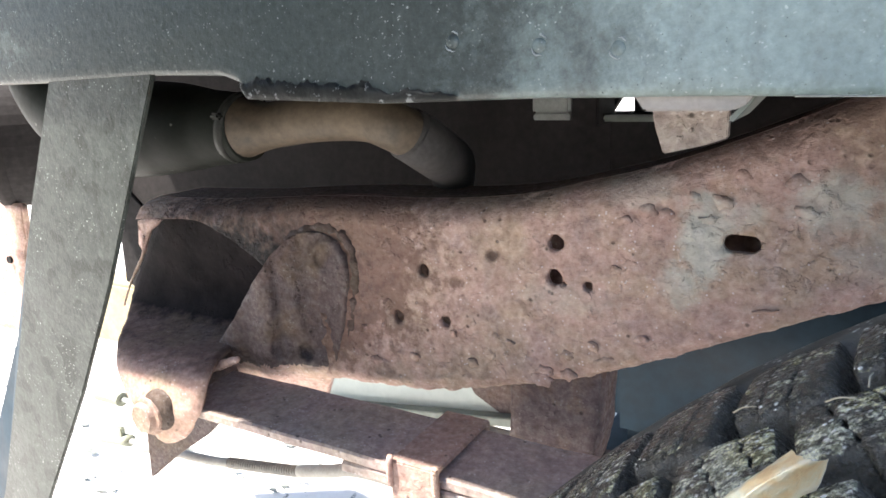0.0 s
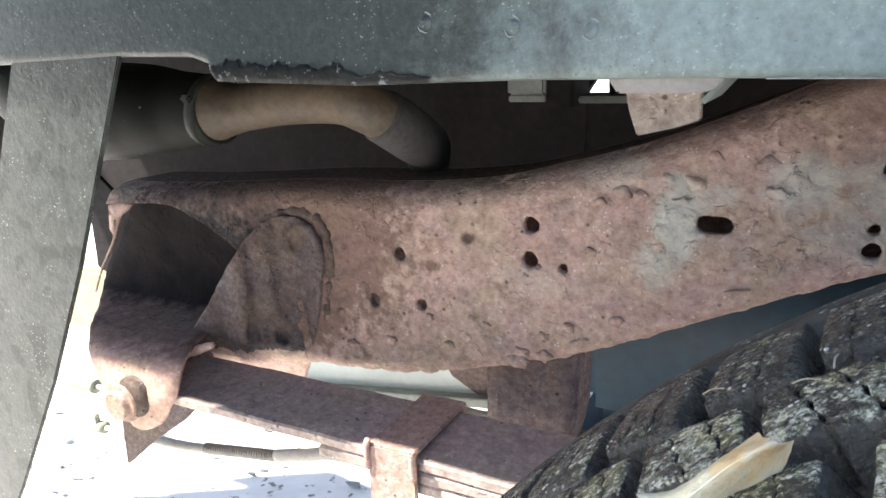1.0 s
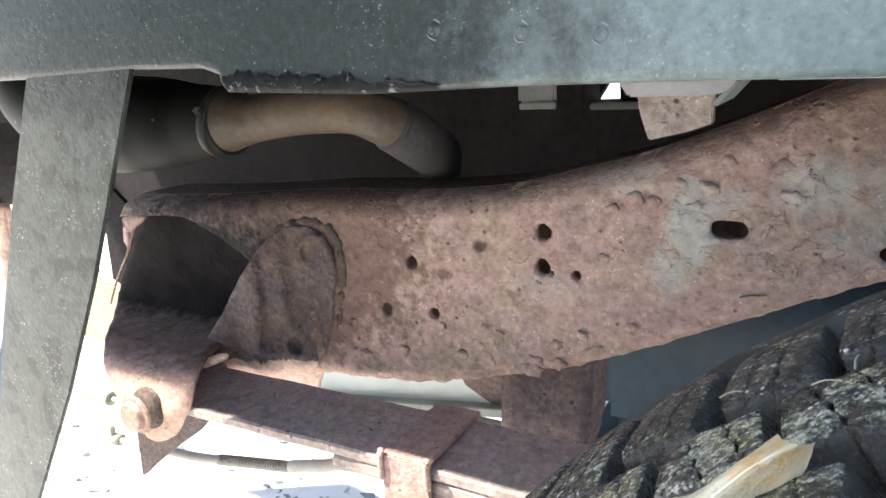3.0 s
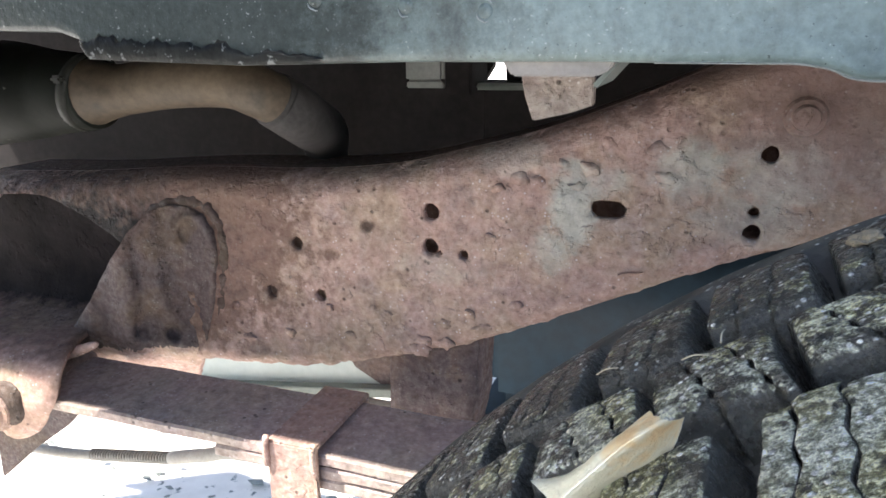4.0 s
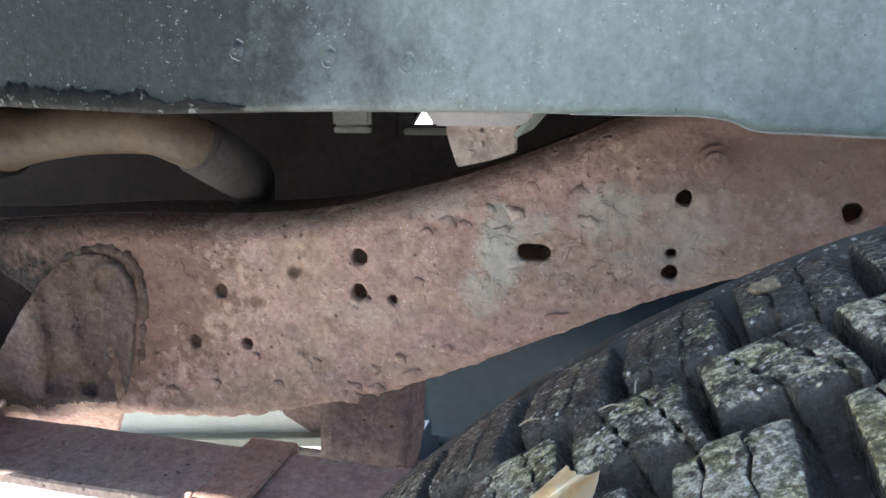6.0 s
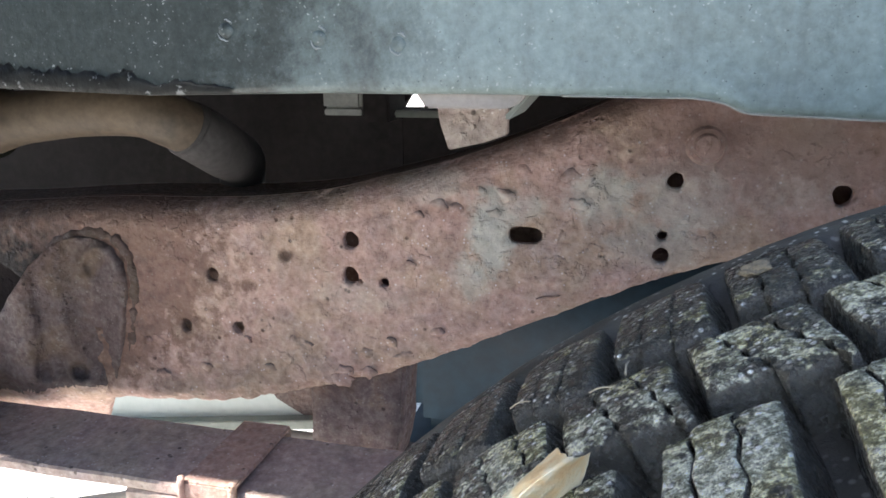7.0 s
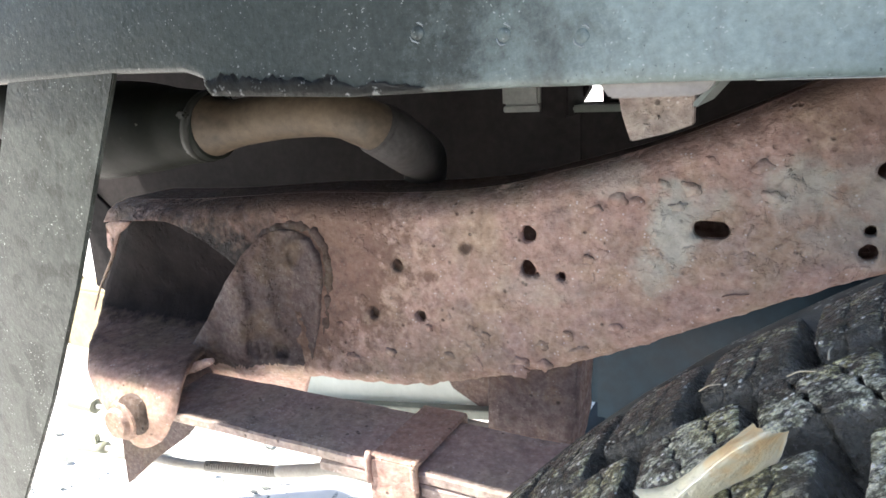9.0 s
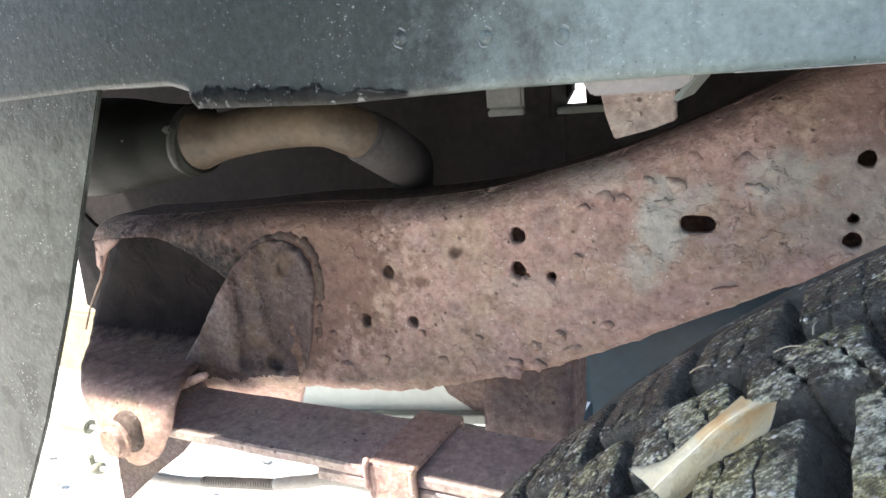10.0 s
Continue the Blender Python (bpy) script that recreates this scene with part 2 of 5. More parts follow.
def tread_top_material(name, growth, tone=1.0, grits=1.0):
    """Worn tread rubber: fine-grained black with dried mud, yellow-green algae, scuffs and white grit that also paints
    in glints.
    """
    m, t, b = shader(name)
    v = coords(t, 7.0)
    a = noise_tex(t, v, 110, 6, 0.7)
    lump = noise_tex(t, v, 430, 6, 0.78)
    f = noise_tex(t, v, 1050, 4, 0.75)
    col = ramp(t, lump, [(0.36, tuple(tone * c for c in (0.0085, 0.0076, 0.0056))), (0.52, tuple(tone * c for c in (0.0355, 0.0320, 0.0240))), (0.68, tuple(tone * c for c in (0.197, 0.180, 0.137)))])
    # dried growth in ragged patches, broken by the grain
    gate = noise_tex(t, v, 85, 5, 0.7)
    comb = t.nodes.new("ShaderNodeMath")
    comb.operation = "MULTIPLY"
    t.links.new(noise_tex(t, v, 250, 7, 0.8), comb.inputs[0])
    t.links.new(gate, comb.inputs[1])
    info = t.nodes.new("ShaderNodeObjectInfo")
    vary = t.nodes.new("ShaderNodeMath")
    vary.operation = "MULTIPLY_ADD"
    t.links.new(info.outputs["Random"], vary.inputs[0])
    vary.inputs[1].default_value = 0.05
    t.links.new(comb.outputs[0], vary.inputs[2])
    hue = noise_tex(t, v, 50, 3, 0.5)
    olive = ramp(t, lump, [(0.36, (0.055, 0.050, 0.022)), (0.48, (0.34, 0.31, 0.150)), (0.60, (0.95, 0.90, 0.58))])
    pale = ramp(t, lump, [(0.36, (0.065, 0.065, 0.042)), (0.48, (0.43, 0.425, 0.300)), (0.60, (0.98, 0.96, 0.76))])
    algae = mix(t, ramp(t, hue, [(0.42, (0,)), (0.58, (1,))]), olive, pale)
    col = mix(t, ramp(t, vary.outputs[0], [(0.282 - growth, (0,)), (0.312 - growth, (0.95,))]), col, algae)
    # white flecks: grit, and glints painted into the colour
    grit = ramp(t, voronoi(t, v, 470.0), [(0.20, (1,)), (0.33, (0,))])
    grit = mix(t, 1.0, grit, ramp(t, noise_tex(t, v, 150, 3, 0.6), [(0.49, (0,)), (0.56, (grits,))]), "MULTIPLY")
    col = mix(t, grit, col, (0.95, 0.92, 0.84))
    col = mix(t, 1.0, col, ramp(t, f, [(0.36, (0.42,)), (0.50, (0.98,)), (0.62, (1.65,))]), "MULTIPLY")
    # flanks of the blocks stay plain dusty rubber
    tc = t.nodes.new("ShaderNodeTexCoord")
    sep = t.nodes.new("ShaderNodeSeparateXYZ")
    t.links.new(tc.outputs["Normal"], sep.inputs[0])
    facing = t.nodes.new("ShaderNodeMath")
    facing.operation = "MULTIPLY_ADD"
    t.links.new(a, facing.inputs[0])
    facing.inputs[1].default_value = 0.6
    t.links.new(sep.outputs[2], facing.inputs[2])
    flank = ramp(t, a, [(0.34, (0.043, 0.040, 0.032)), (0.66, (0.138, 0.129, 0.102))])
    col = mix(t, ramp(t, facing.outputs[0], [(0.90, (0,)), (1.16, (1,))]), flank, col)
    t.links.new(col, b.inputs["Base Color"])
    t.links.new(ramp(t, lump, [(0.35, (0.10,)), (0.65, (0.40,))]), b.inputs["Roughness"])
    b.inputs["Specular IOR Level"].default_value = 0.75
    bump(t, b, [(a, 1.0, 0.0022), (lump, 1.0, 0.0020), (f, 1.0, 0.0010), (grit, 0.6, 0.0004)])
    return m


def tread_side_material(name="black_tread_rubber", grits=0.5, low=0.026, high=0.085):
    """Smooth black rubber of grooves and shoulder, dusted and flecked with grit."""
    m, t, b = shader(name)
    v = coords(t, 5.0)
    a = noise_tex(t, v, 60, 5, 0.6)
    col = ramp(t, a, [(0.32, (low, low * 0.94, low * 0.78)), (0.68, (high, high * 0.94, high * 0.78))])
    grit = ramp(t, voronoi(t, v, 360.0), [(0.16, (1,)), (0.28, (0,))])
    grit = mix(t, 1.0, grit, ramp(t, noise_tex(t, v, 70, 3, 0.6), [(0.48, (0,)), (0.56, (grits,))]), "MULTIPLY")
    col = mix(t, grit, col, (0.60, 0.59, 0.55))
    t.links.new(col, b.inputs["Base Color"])
    t.links.new(ramp(t, a, [(0.3, (0.50,)), (0.7, (0.70,))]), b.inputs["Roughness"])
    b.inputs["Specular IOR Level"].default_value = 0.4
    bump(t, b, [(a, 0.6, 0.0014), (noise_tex(t, v, 600, 4, 0.65), 0.7, 0.0006)])
    return m


def leaf_material():
    m, t, b = shader("dry_leaf")
    v = coords(t)
    a = noise_tex(t, v, 75, 6, 0.6)
    t.links.new(ramp(t, a, [(0.28, (0.72, 0.44, 0.18)), (0.40, (0.97, 0.77, 0.46)), (0.51, (0.99, 0.93, 0.74))]), b.inputs["Base Color"])
    b.inputs["Roughness"].default_value = 0.7
    b.inputs["Specular IOR Level"].default_value = 0.3
    bump(t, b, [(a, 0.8, 0.0022), (noise_tex(t, v, 600, 4, 0.6), 0.6, 0.0005)])
    return m


def hanger_material():
    """Pale dusty rust on the ear, with shade painted black above a ragged line."""
    m, t, b, col, v = rust_material("shade_toned_hanger_steel", pale=0.25, relief=0.4)
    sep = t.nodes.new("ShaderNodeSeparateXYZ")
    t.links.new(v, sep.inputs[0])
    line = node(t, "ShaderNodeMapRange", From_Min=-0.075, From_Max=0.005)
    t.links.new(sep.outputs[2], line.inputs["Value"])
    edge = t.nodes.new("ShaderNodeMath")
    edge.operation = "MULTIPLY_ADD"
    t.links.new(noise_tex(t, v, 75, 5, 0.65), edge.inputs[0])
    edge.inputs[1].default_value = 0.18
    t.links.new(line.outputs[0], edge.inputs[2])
    # near-black tone that stands for the shade in the hollow
    shade_tone = ramp(t, noise_tex(t, v, 30, 5, 0.6), [(0.3, (0.010, 0.008, 0.008)), (0.7, (0.026, 0.020, 0.020))])
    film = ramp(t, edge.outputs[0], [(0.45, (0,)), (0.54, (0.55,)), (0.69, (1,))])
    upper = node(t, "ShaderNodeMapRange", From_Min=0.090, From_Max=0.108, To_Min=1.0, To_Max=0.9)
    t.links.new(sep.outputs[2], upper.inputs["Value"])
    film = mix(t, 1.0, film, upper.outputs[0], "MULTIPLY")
    col = mix(t, film, col, shade_tone)
    t.links.new(col, b.inputs["Base Color"])
    t.links.new(ramp(t, film, [(0.0, (0.65,)), (1.0, (0.92,))]), b.inputs["Roughness"])
    b.inputs["Specular IOR Level"].default_value = 0.15
    return m


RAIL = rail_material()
HANGER = hanger_material()
RUST = rust_material("scaly_rust")[0]
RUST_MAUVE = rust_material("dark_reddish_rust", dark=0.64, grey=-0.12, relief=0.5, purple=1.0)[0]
RUST_DIRTY_SHADE = rust_material("dirty_shade_brown_rust", dark=0.70, grey=-0.15, relief=0.5)[0]
SPRING = rust_material("greyish_spring_rust", dark=-0.10, grey=0.36, relief=0.3)[0]
RUST_GREY = rust_material("greyish_pitted_rust", grey=0.45)[0]
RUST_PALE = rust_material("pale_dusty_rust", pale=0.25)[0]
RUST_DARK = rust_material("brown_rust", dark=0.45, relief=0.4)[0]
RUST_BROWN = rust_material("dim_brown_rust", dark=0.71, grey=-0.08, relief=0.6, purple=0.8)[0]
WELD = rust_material("dark_crusty_weld", dark=0.80, grey=-0.1, relief=0.6)[0]
PANEL = dusty_paint("dusty_grey_paint", (0.116, 0.150, 0.144), (0.255, 0.327, 0.320), 0.4, True, specks=0.5)
STRAP = dusty_paint("dusty_grey_steel", (0.026, 0.0312, 0.0273), (0.055, 0.0637, 0.0555), 0.1, stains=0.85, mottle=0.4, specks=0.8)
WET = plain_material("dark_damp_dirt", (0.006, 0.007, 0.007), (0.028, 0.031, 0.030), 60, 0.5, 0.002, 0.8, spots=(0.30, 0.32, 0.32), spot_scale=130, spot_at=0.60)
SCUFF = plain_material("scuffed_paint", (0.12, 0.14, 0.14), (0.40, 0.43, 0.43), 300, 0.6)
EDGE = plain_material("bare_worn_edge", (0.17, 0.175, 0.165), (0.38, 0.38, 0.35), 80, 0.6)
FLANGE = plain_material("dusty_pale_flange", (0.24, 0.22, 0.20), (0.38, 0.34, 0.31), 60, 0.75)
RUBBER = plain_material("black_hose_rubber", (0.006, 0.0072, 0.0053), (0.013, 0.0153, 0.0111), 25, 0.6, 0.0015, spots=(0.20, 0.21, 0.18), spot_scale=60, spot_at=0.68)
PIPE = plain_material("tan_filler_pipe", (0.036, 0.026, 0.017), (0.145, 0.108, 0.072), 24, 0.6, 0.001)
PIPE_DARK = plain_material("grey_soft_hose", (0.03, 0.028, 0.028), (0.085, 0.08, 0.078), 30, 0.6)
UNDER = plain_material("dark_underseal", (0.015, 0.0135, 0.0137), (0.040, 0.036, 0.036), 18, 0.85, 0.002)
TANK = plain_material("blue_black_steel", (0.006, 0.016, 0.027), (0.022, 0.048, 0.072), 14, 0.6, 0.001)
GREY_METAL = plain_material("dull_grey_metal", (0.28, 0.29, 0.27), (0.46, 0.47, 0.44), 50, 0.5, metal=0.2)
CLAMP = plain_material("dirty_clamp_steel", (0.012, 0.0125, 0.0105), (0.034, 0.034, 0.029), 60, 0.5)
CABLE = plain_material("pale_cable_sheath", (0.26, 0.25, 0.22), (0.42, 0.405, 0.37), 60, 0.55)
SHIELD = plain_material("pale_grey_green_paint", (0.50, 0.56, 0.53), (0.64, 0.69, 0.66), 14, 0.7, 0.0006)
LIP = plain_material("grey_green_dusty_paint", (0.17, 0.19, 0.17), (0.27, 0.29, 0.26), 30, 0.75)
CONN = plain_material("olive_grey_fitting", (0.20, 0.21, 0.16), (0.36, 0.37, 0.29), 60, 0.55)
UNDER.node_tree.nodes["Principled BSDF"].inputs["Specular IOR Level"].default_value = 0.12
for soft in (RUBBER, CLAMP, PIPE_DARK):
    soft.node_tree.nodes["Principled BSDF"].inputs["Specular IOR Level"].default_value = 0.2
TANK.node_tree.nodes["Principled BSDF"].inputs["Specular IOR Level"].default_value = 0.3
TREAD_TOP = tread_top_material("worn_dirty_tread_rubber", -0.036, 1.35)
TREAD_OLIVE = tread_top_material("tread_rubber_with_olive_growth", 0.015, 1.6)
TREAD_MOSSY = tread_top_material("tread_rubber_with_pale_growth", 0.072, 2.0)
SHOULDER = tread_side_material("gritty_shoulder_rubber", 1.0, 0.020, 0.070)
TREAD_SIDE = tread_side_material(grits=0.2)
LEAF = leaf_material()
CONCRETE = plain_material("pale_weathered_concrete", (0.60, 0.575, 0.53), (0.82, 0.79, 0.735), 4, 0.9, 0.004, 0.6, spots=(0.17, 0.19, 0.18), spot_scale=40, spot_at=0.61)
KERB = plain_material("yellow_sandstone", (0.27, 0.225, 0.13), (0.42, 0.365, 0.235), 12, 0.9, 0.004, 0.7, spots=(0.25, 0.19, 0.10), spot_scale=30)
STRAW = plain_material("dry_straw", (0.26, 0.22, 0.15), (0.50, 0.44, 0.33), 200, 0.7)
MUD = plain_material("dried_mud", (0.06, 0.048, 0.032), (0.34, 0.28, 0.19), 420, 0.9, 0.0012, 0.8)
DEBRIS = plain_material("dead_leaf_scraps", (0.10, 0.11, 0.10), (0.30, 0.32, 0.30), 20, 0.8)


# ---- building helpers ----
def mesh_of(name, bm, *materials, smooth=False):
    me = bpy.data.meshes.new(name)
    bmesh.ops.recalc_face_normals(bm, faces=bm.faces)
    bm.to_mesh(me)
    bm.free()
    for m in materials:
        me.materials.append(m)
    if smooth:
        me.polygons.foreach_set("use_smooth", [True] * len(me.polygons))
    return me


def part(name, bm, material, parent, label="", smooth=False):
    mats = material if isinstance(material, (list, tuple)) else (material,)
    ob = new(name, mesh_of(name, bm, *mats, smooth=smooth))
    ob.parent = parent
    return tagged(ob, label)


def thing(name, place, label, category, group="", kind=""):
    ob = new(name)
    ob.empty_display_size = 0.05
    ob.location = place
    return tagged(ob, label, category, group, kind)


def local(bm, parent):
    """Moves a mesh made in world coordinates into its parent's."""
    bmesh.ops.translate(bm, verts=bm.verts, vec=-Vector(parent.location))
    return bm


def roughen(bm, amount, scale, seed=0.0):
    bm.normal_update()
    for v in bm.verts:
        n = noise.noise(v.co * scale + Vector((seed, seed * 2, 0)))
        n += 0.5 * noise.noise(v.co * scale * 2.7 + Vector((0, seed, 3)))
        v.co += v.normal * (n * amount)


def slab(outline, y0, y1, bevel=0.0015, cuts=0):
    """A plate standing in the x-z plane between two depths, from its outline."""
    bm = bmesh.new()
    face = bm.faces.new([bm.verts.new((x, y0, z)) for x, z in outline])
    ext = bmesh.ops.extrude_face_region(bm, geom=[face])
    bmesh.ops.translate(bm, verts=[g for g in ext["geom"] if isinstance(g, bmesh.types.BMVert)], vec=(0, y1 - y0, 0))
    bmesh.ops.recalc_face_normals(bm, faces=bm.faces)
    if bevel:
        bmesh.ops.bevel(bm, geom=list(bm.edges), offset=bevel, segments=2, affect="EDGES", clamp_overlap=True)
    if cuts:
        bmesh.ops.triangulate(bm, faces=bm.faces)
        for _ in range(cuts):
            bmesh.ops.subdivide_edges(bm, edges=[e for e in bm.edges if e.calc_length() > 0.008], cuts=1)
            bmesh.ops.triangulate(bm, faces=[f for f in bm.faces if len(f.verts) > 3])
    return bm


def box(x0, x1, y0, y1, z0, z1, bevel=0.002, segments=2):
    bm = bmesh.new()
    bmesh.ops.create_cube(bm, size=1.0)
    for v in bm.verts:
        v.co = Vector((x0 + (v.co.x + 0.5) * (x1 - x0), y0 + (v.co.y + 0.5) * (y1 - y0), z0 + (v.co.z + 0.5) * (z1 - z0)))
    if bevel:
        bmesh.ops.bevel(bm, geom=list(bm.edges), offset=bevel, segments=segments, affect="EDGES", clamp_overlap=True)
    return bm


def smooth_path(points, steps=8):
    p = [Vector(q) for q in points]
    p = [2 * p[0] - p[1], *p, 2 * p[-1] - p[-2]]
    out = []
    for i in range(1, len(p) - 2):
        for s in range(steps):
            t = s / steps
            a, b, c, d = p[i - 1:i + 3]
            out.append(0.5 * (2 * b + (c - a) * t + (2 * a - 5 * b + 4 * c - d) * t * t + (3 * b - a - 3 * c + d) * t ** 3))
    out.append(p[-2])
    return out


def tube(points, radius, sides=16, steps=8, bm=None):
    """A closed tube along a smooth path; radius may be a function of the share of the way."""
    path = smooth_path(points, steps)
    bm = bm or bmesh.new()
    rings = []
    up = Vector((0.13, 0.21, 1)).normalized()
    for i, p in enumerate(path):
        d = (path[min(i + 1, len(path) - 1)] - path[max(i - 1, 0)]).normalized()
        side = d.cross(up).normalized()
        top = side.cross(d).normalized()
        r = radius(i / (len(path) - 1)) if callable(radius) else radius
        rings.append([bm.verts.new(p + (side * math.cos(a) + top * math.sin(a)) * r) for a in (2 * math.pi * k / sides for k in range(sides))])
    for a, b in zip(rings, rings[1:]):
        for k in range(sides):
            bm.faces.new((a[k], a[(k + 1) % sides], b[(k + 1) % sides], b[k]))
    bm.faces.new(rings[0]), bm.faces.new(list(reversed(rings[-1])))
    return bm


def curve_at(keys, x):
    """Height of a smooth curve through key points, by x."""
    if x <= keys[0][0]:
        return keys[0][1]
    for i in range(len(keys) - 1):
        (xa, za), (xb, zb) = keys[i], keys[i + 1]
        if x <= xb:
            pa, pb = keys[max(i - 1, 0)], keys[min(i + 2, len(keys) - 1)]
            ma = (zb - pa[1]) / (xb - pa[0]) * (xb - xa)
            mb = (pb[1] - za) / (pb[0] - xa) * (xb - xa)
            t = (x - xa) / (xb - xa)
            return (2 * t ** 3 - 3 * t * t + 1) * za + (t ** 3 - 2 * t * t + t) * ma + (3 * t * t - 2 * t ** 3) * zb + (t ** 3 - t * t) * mb
    return keys[-1][1]


def relief_sheet(outline, depth, step, plane):
    """A thin sheet that fills an outline given on one plane; depth(x, z) sets how far off each spot lies along the sight from the origin."""
    from mathutils.geometry import delaunay_2d_cdt
    loop = []
    for (xa, za), (xb, zb) in zip(outline, outline[1:] + outline[:1]):
        n = max(int(math.hypot(xb - xa, zb - za) / step), 1)
        for k in range(n):
            x, z = xa + (xb - xa) * k / n, za + (zb - za) * k / n
            loop.append(Vector((x + 0.0006 * noise.noise(Vector((x * 150, z * 150, 1))), z + 0.0006 * noise.noise(Vector((x * 150, z * 150, 5))))))

    def inside(p):
        odd = False
        for a, b in zip(loop, loop[1:] + loop[:1]):
            if (a.y > p.y) != (b.y > p.y) and p.x < (b.x - a.x) * (p.y - a.y) / (b.y - a.y) + a.x:
                odd = not odd
        return odd

    pts = list(loop)
    rng = random.Random(2)
    for x in np.arange(min(p.x for p in loop), max(p.x for p in loop), step):
        for z in np.arange(min(p.y for p in loop), max(p.y for p in loop), step):
            p = Vector((x + rng.uniform(-0.3, 0.3) * step, z + rng.uniform(-0.3, 0.3) * step))
            if inside(p):
                pts.append(p)
    vs, _, faces, *_ = delaunay_2d_cdt(pts, [(k, (k + 1) % len(loop)) for k in range(len(loop))], [], 1, 1e-6)
    bm = bmesh.new()
    made = []
    for x, z in vs:
        y = depth(x, z)
        made.append(bm.verts.new((x * y / plane, y, z * y / plane)))
    for f in faces:
        bm.faces.new([made[k] for k in f])
    bmesh.ops.recalc_face_normals(bm, faces=bm.faces)
    ext = bmesh.ops.extrude_edge_only(bm, edges=[e for e in bm.edges if e.is_boundary])
    for v in (g for g in ext["geom"] if isinstance(g, bmesh.types.BMVert)):
        v.co.y += 0.006
    return bm


# ---- ground ----
def make_ground():
    bm = bmesh.new()
    bmesh.ops.create_grid(bm, x_segments=60, y_segments=60, size=4.0)
    for v in bm.verts:
        v.co.z = 0.006 * noise.noise(v.co * 1.7)
    bm.verts.ensure_lookup_table()
    rim = [e for e in bm.edges if e.is_boundary]
    ext = bmesh.ops.extrude_edge_only(bm, edges=rim)
    for v in (g for g in ext["geom"] if isinstance(g, bmesh.types.BMVert)):
        v.co = Vector((v.co.x * 60, v.co.y * 60, 0))
    ob = new("ground", mesh_of("ground", bm, CONCRETE))
    ob.location = (-1.0, 1.0, GROUND_Z)
    tagged(ob, "pale weathered concrete ground in bright sun with scattered debris", "ground", kind="structure")


make_ground()


# ---- frame rail ----
RAIL_TOP = [(-0.70, -0.125), (-0.566, -0.120), (-0.42, -0.109), (-0.30, -0.105), (-0.224, -0.097), (-0.178, -0.086), (-0.111, -0.068),
            (-0.034, -0.039), (0.02, -0.016), (0.10, 0.014), (0.22, 0.040), (0.75, 0.045)]
RAIL_BOT = [(-0.70, -0.300), (-0.52, -0.298), (-0.433, -0.292), (-0.31, -0.280), (-0.22, -0.257), (-0.148, -0.234), (-0.088, -0.207),
            (-0.028, -0.179), (0.03, -0.152), (0.12, -0.122), (0.24, -0.105), (0.75, -0.10)]
WEB_Y, RAIL_DEEP = 0.500, 0.100
ROUND_HOLES = [(-0.309, -0.164, 0.0060), (-0.188, -0.129, 0.0070), (-0.189, -0.157, 0.0070), (-0.337, -0.210, 0.0062), (-0.289, -0.208, 0.0056),
               (-0.162, -0.161, 0.0040), (0.044, -0.076, 0.0056), (0.038, -0.128, 0.0058), (0.038, -0.114, 0.0038), (-0.181, -0.161, 0.0022), (0.146, -0.082, 0.0068)]
SLOT = (-0.0555, -0.1185, 0.0125, 0.0066)
WEB_LEFT, WEB_RIGHT = -0.684, 0.62


SCABS = [(-0.077, -0.103, 0.0050), (-0.068, -0.090, 0.0070), (-0.141, -0.146, 0.0045), (-0.375, -0.226, 0.0040), (-0.364, -0.257, 0.0060), (-0.228, -0.217, 0.0040),
         (-0.158, -0.209, 0.0055), (-0.104, -0.100, 0.0055), (-0.137, -0.108, 0.0050), (-0.057, -0.072, 0.0050), (-0.018, -0.094, 0.0060), (-0.281, -0.218, 0.0035),
         (-0.198, -0.237, 0.0060), (-0.121, -0.197, 0.0045), (-0.178, -0.219, 0.0045), (-0.322, -0.246, 0.0050), (-0.262, -0.242, 0.0050),
         (-0.120, -0.100, 0.0065), (-0.088, -0.088, 0.0055), (-0.024, -0.074, 0.0055), (-0.199, -0.243, 0.0075), (-0.177, -0.236, 0.0060), (-0.147, -0.219, 0.0060)]


def notch_at(x):
    """Lower edge of the web where the hanger's plate takes over from it."""
    keys = [(-0.70, -0.146), (-0.62, -0.140), (-0.585, -0.140), (-0.553, -0.150), (-0.516, -0.168), (-0.484, -0.188), (-0.44, -0.225)]
    return curve_at(keys, x)


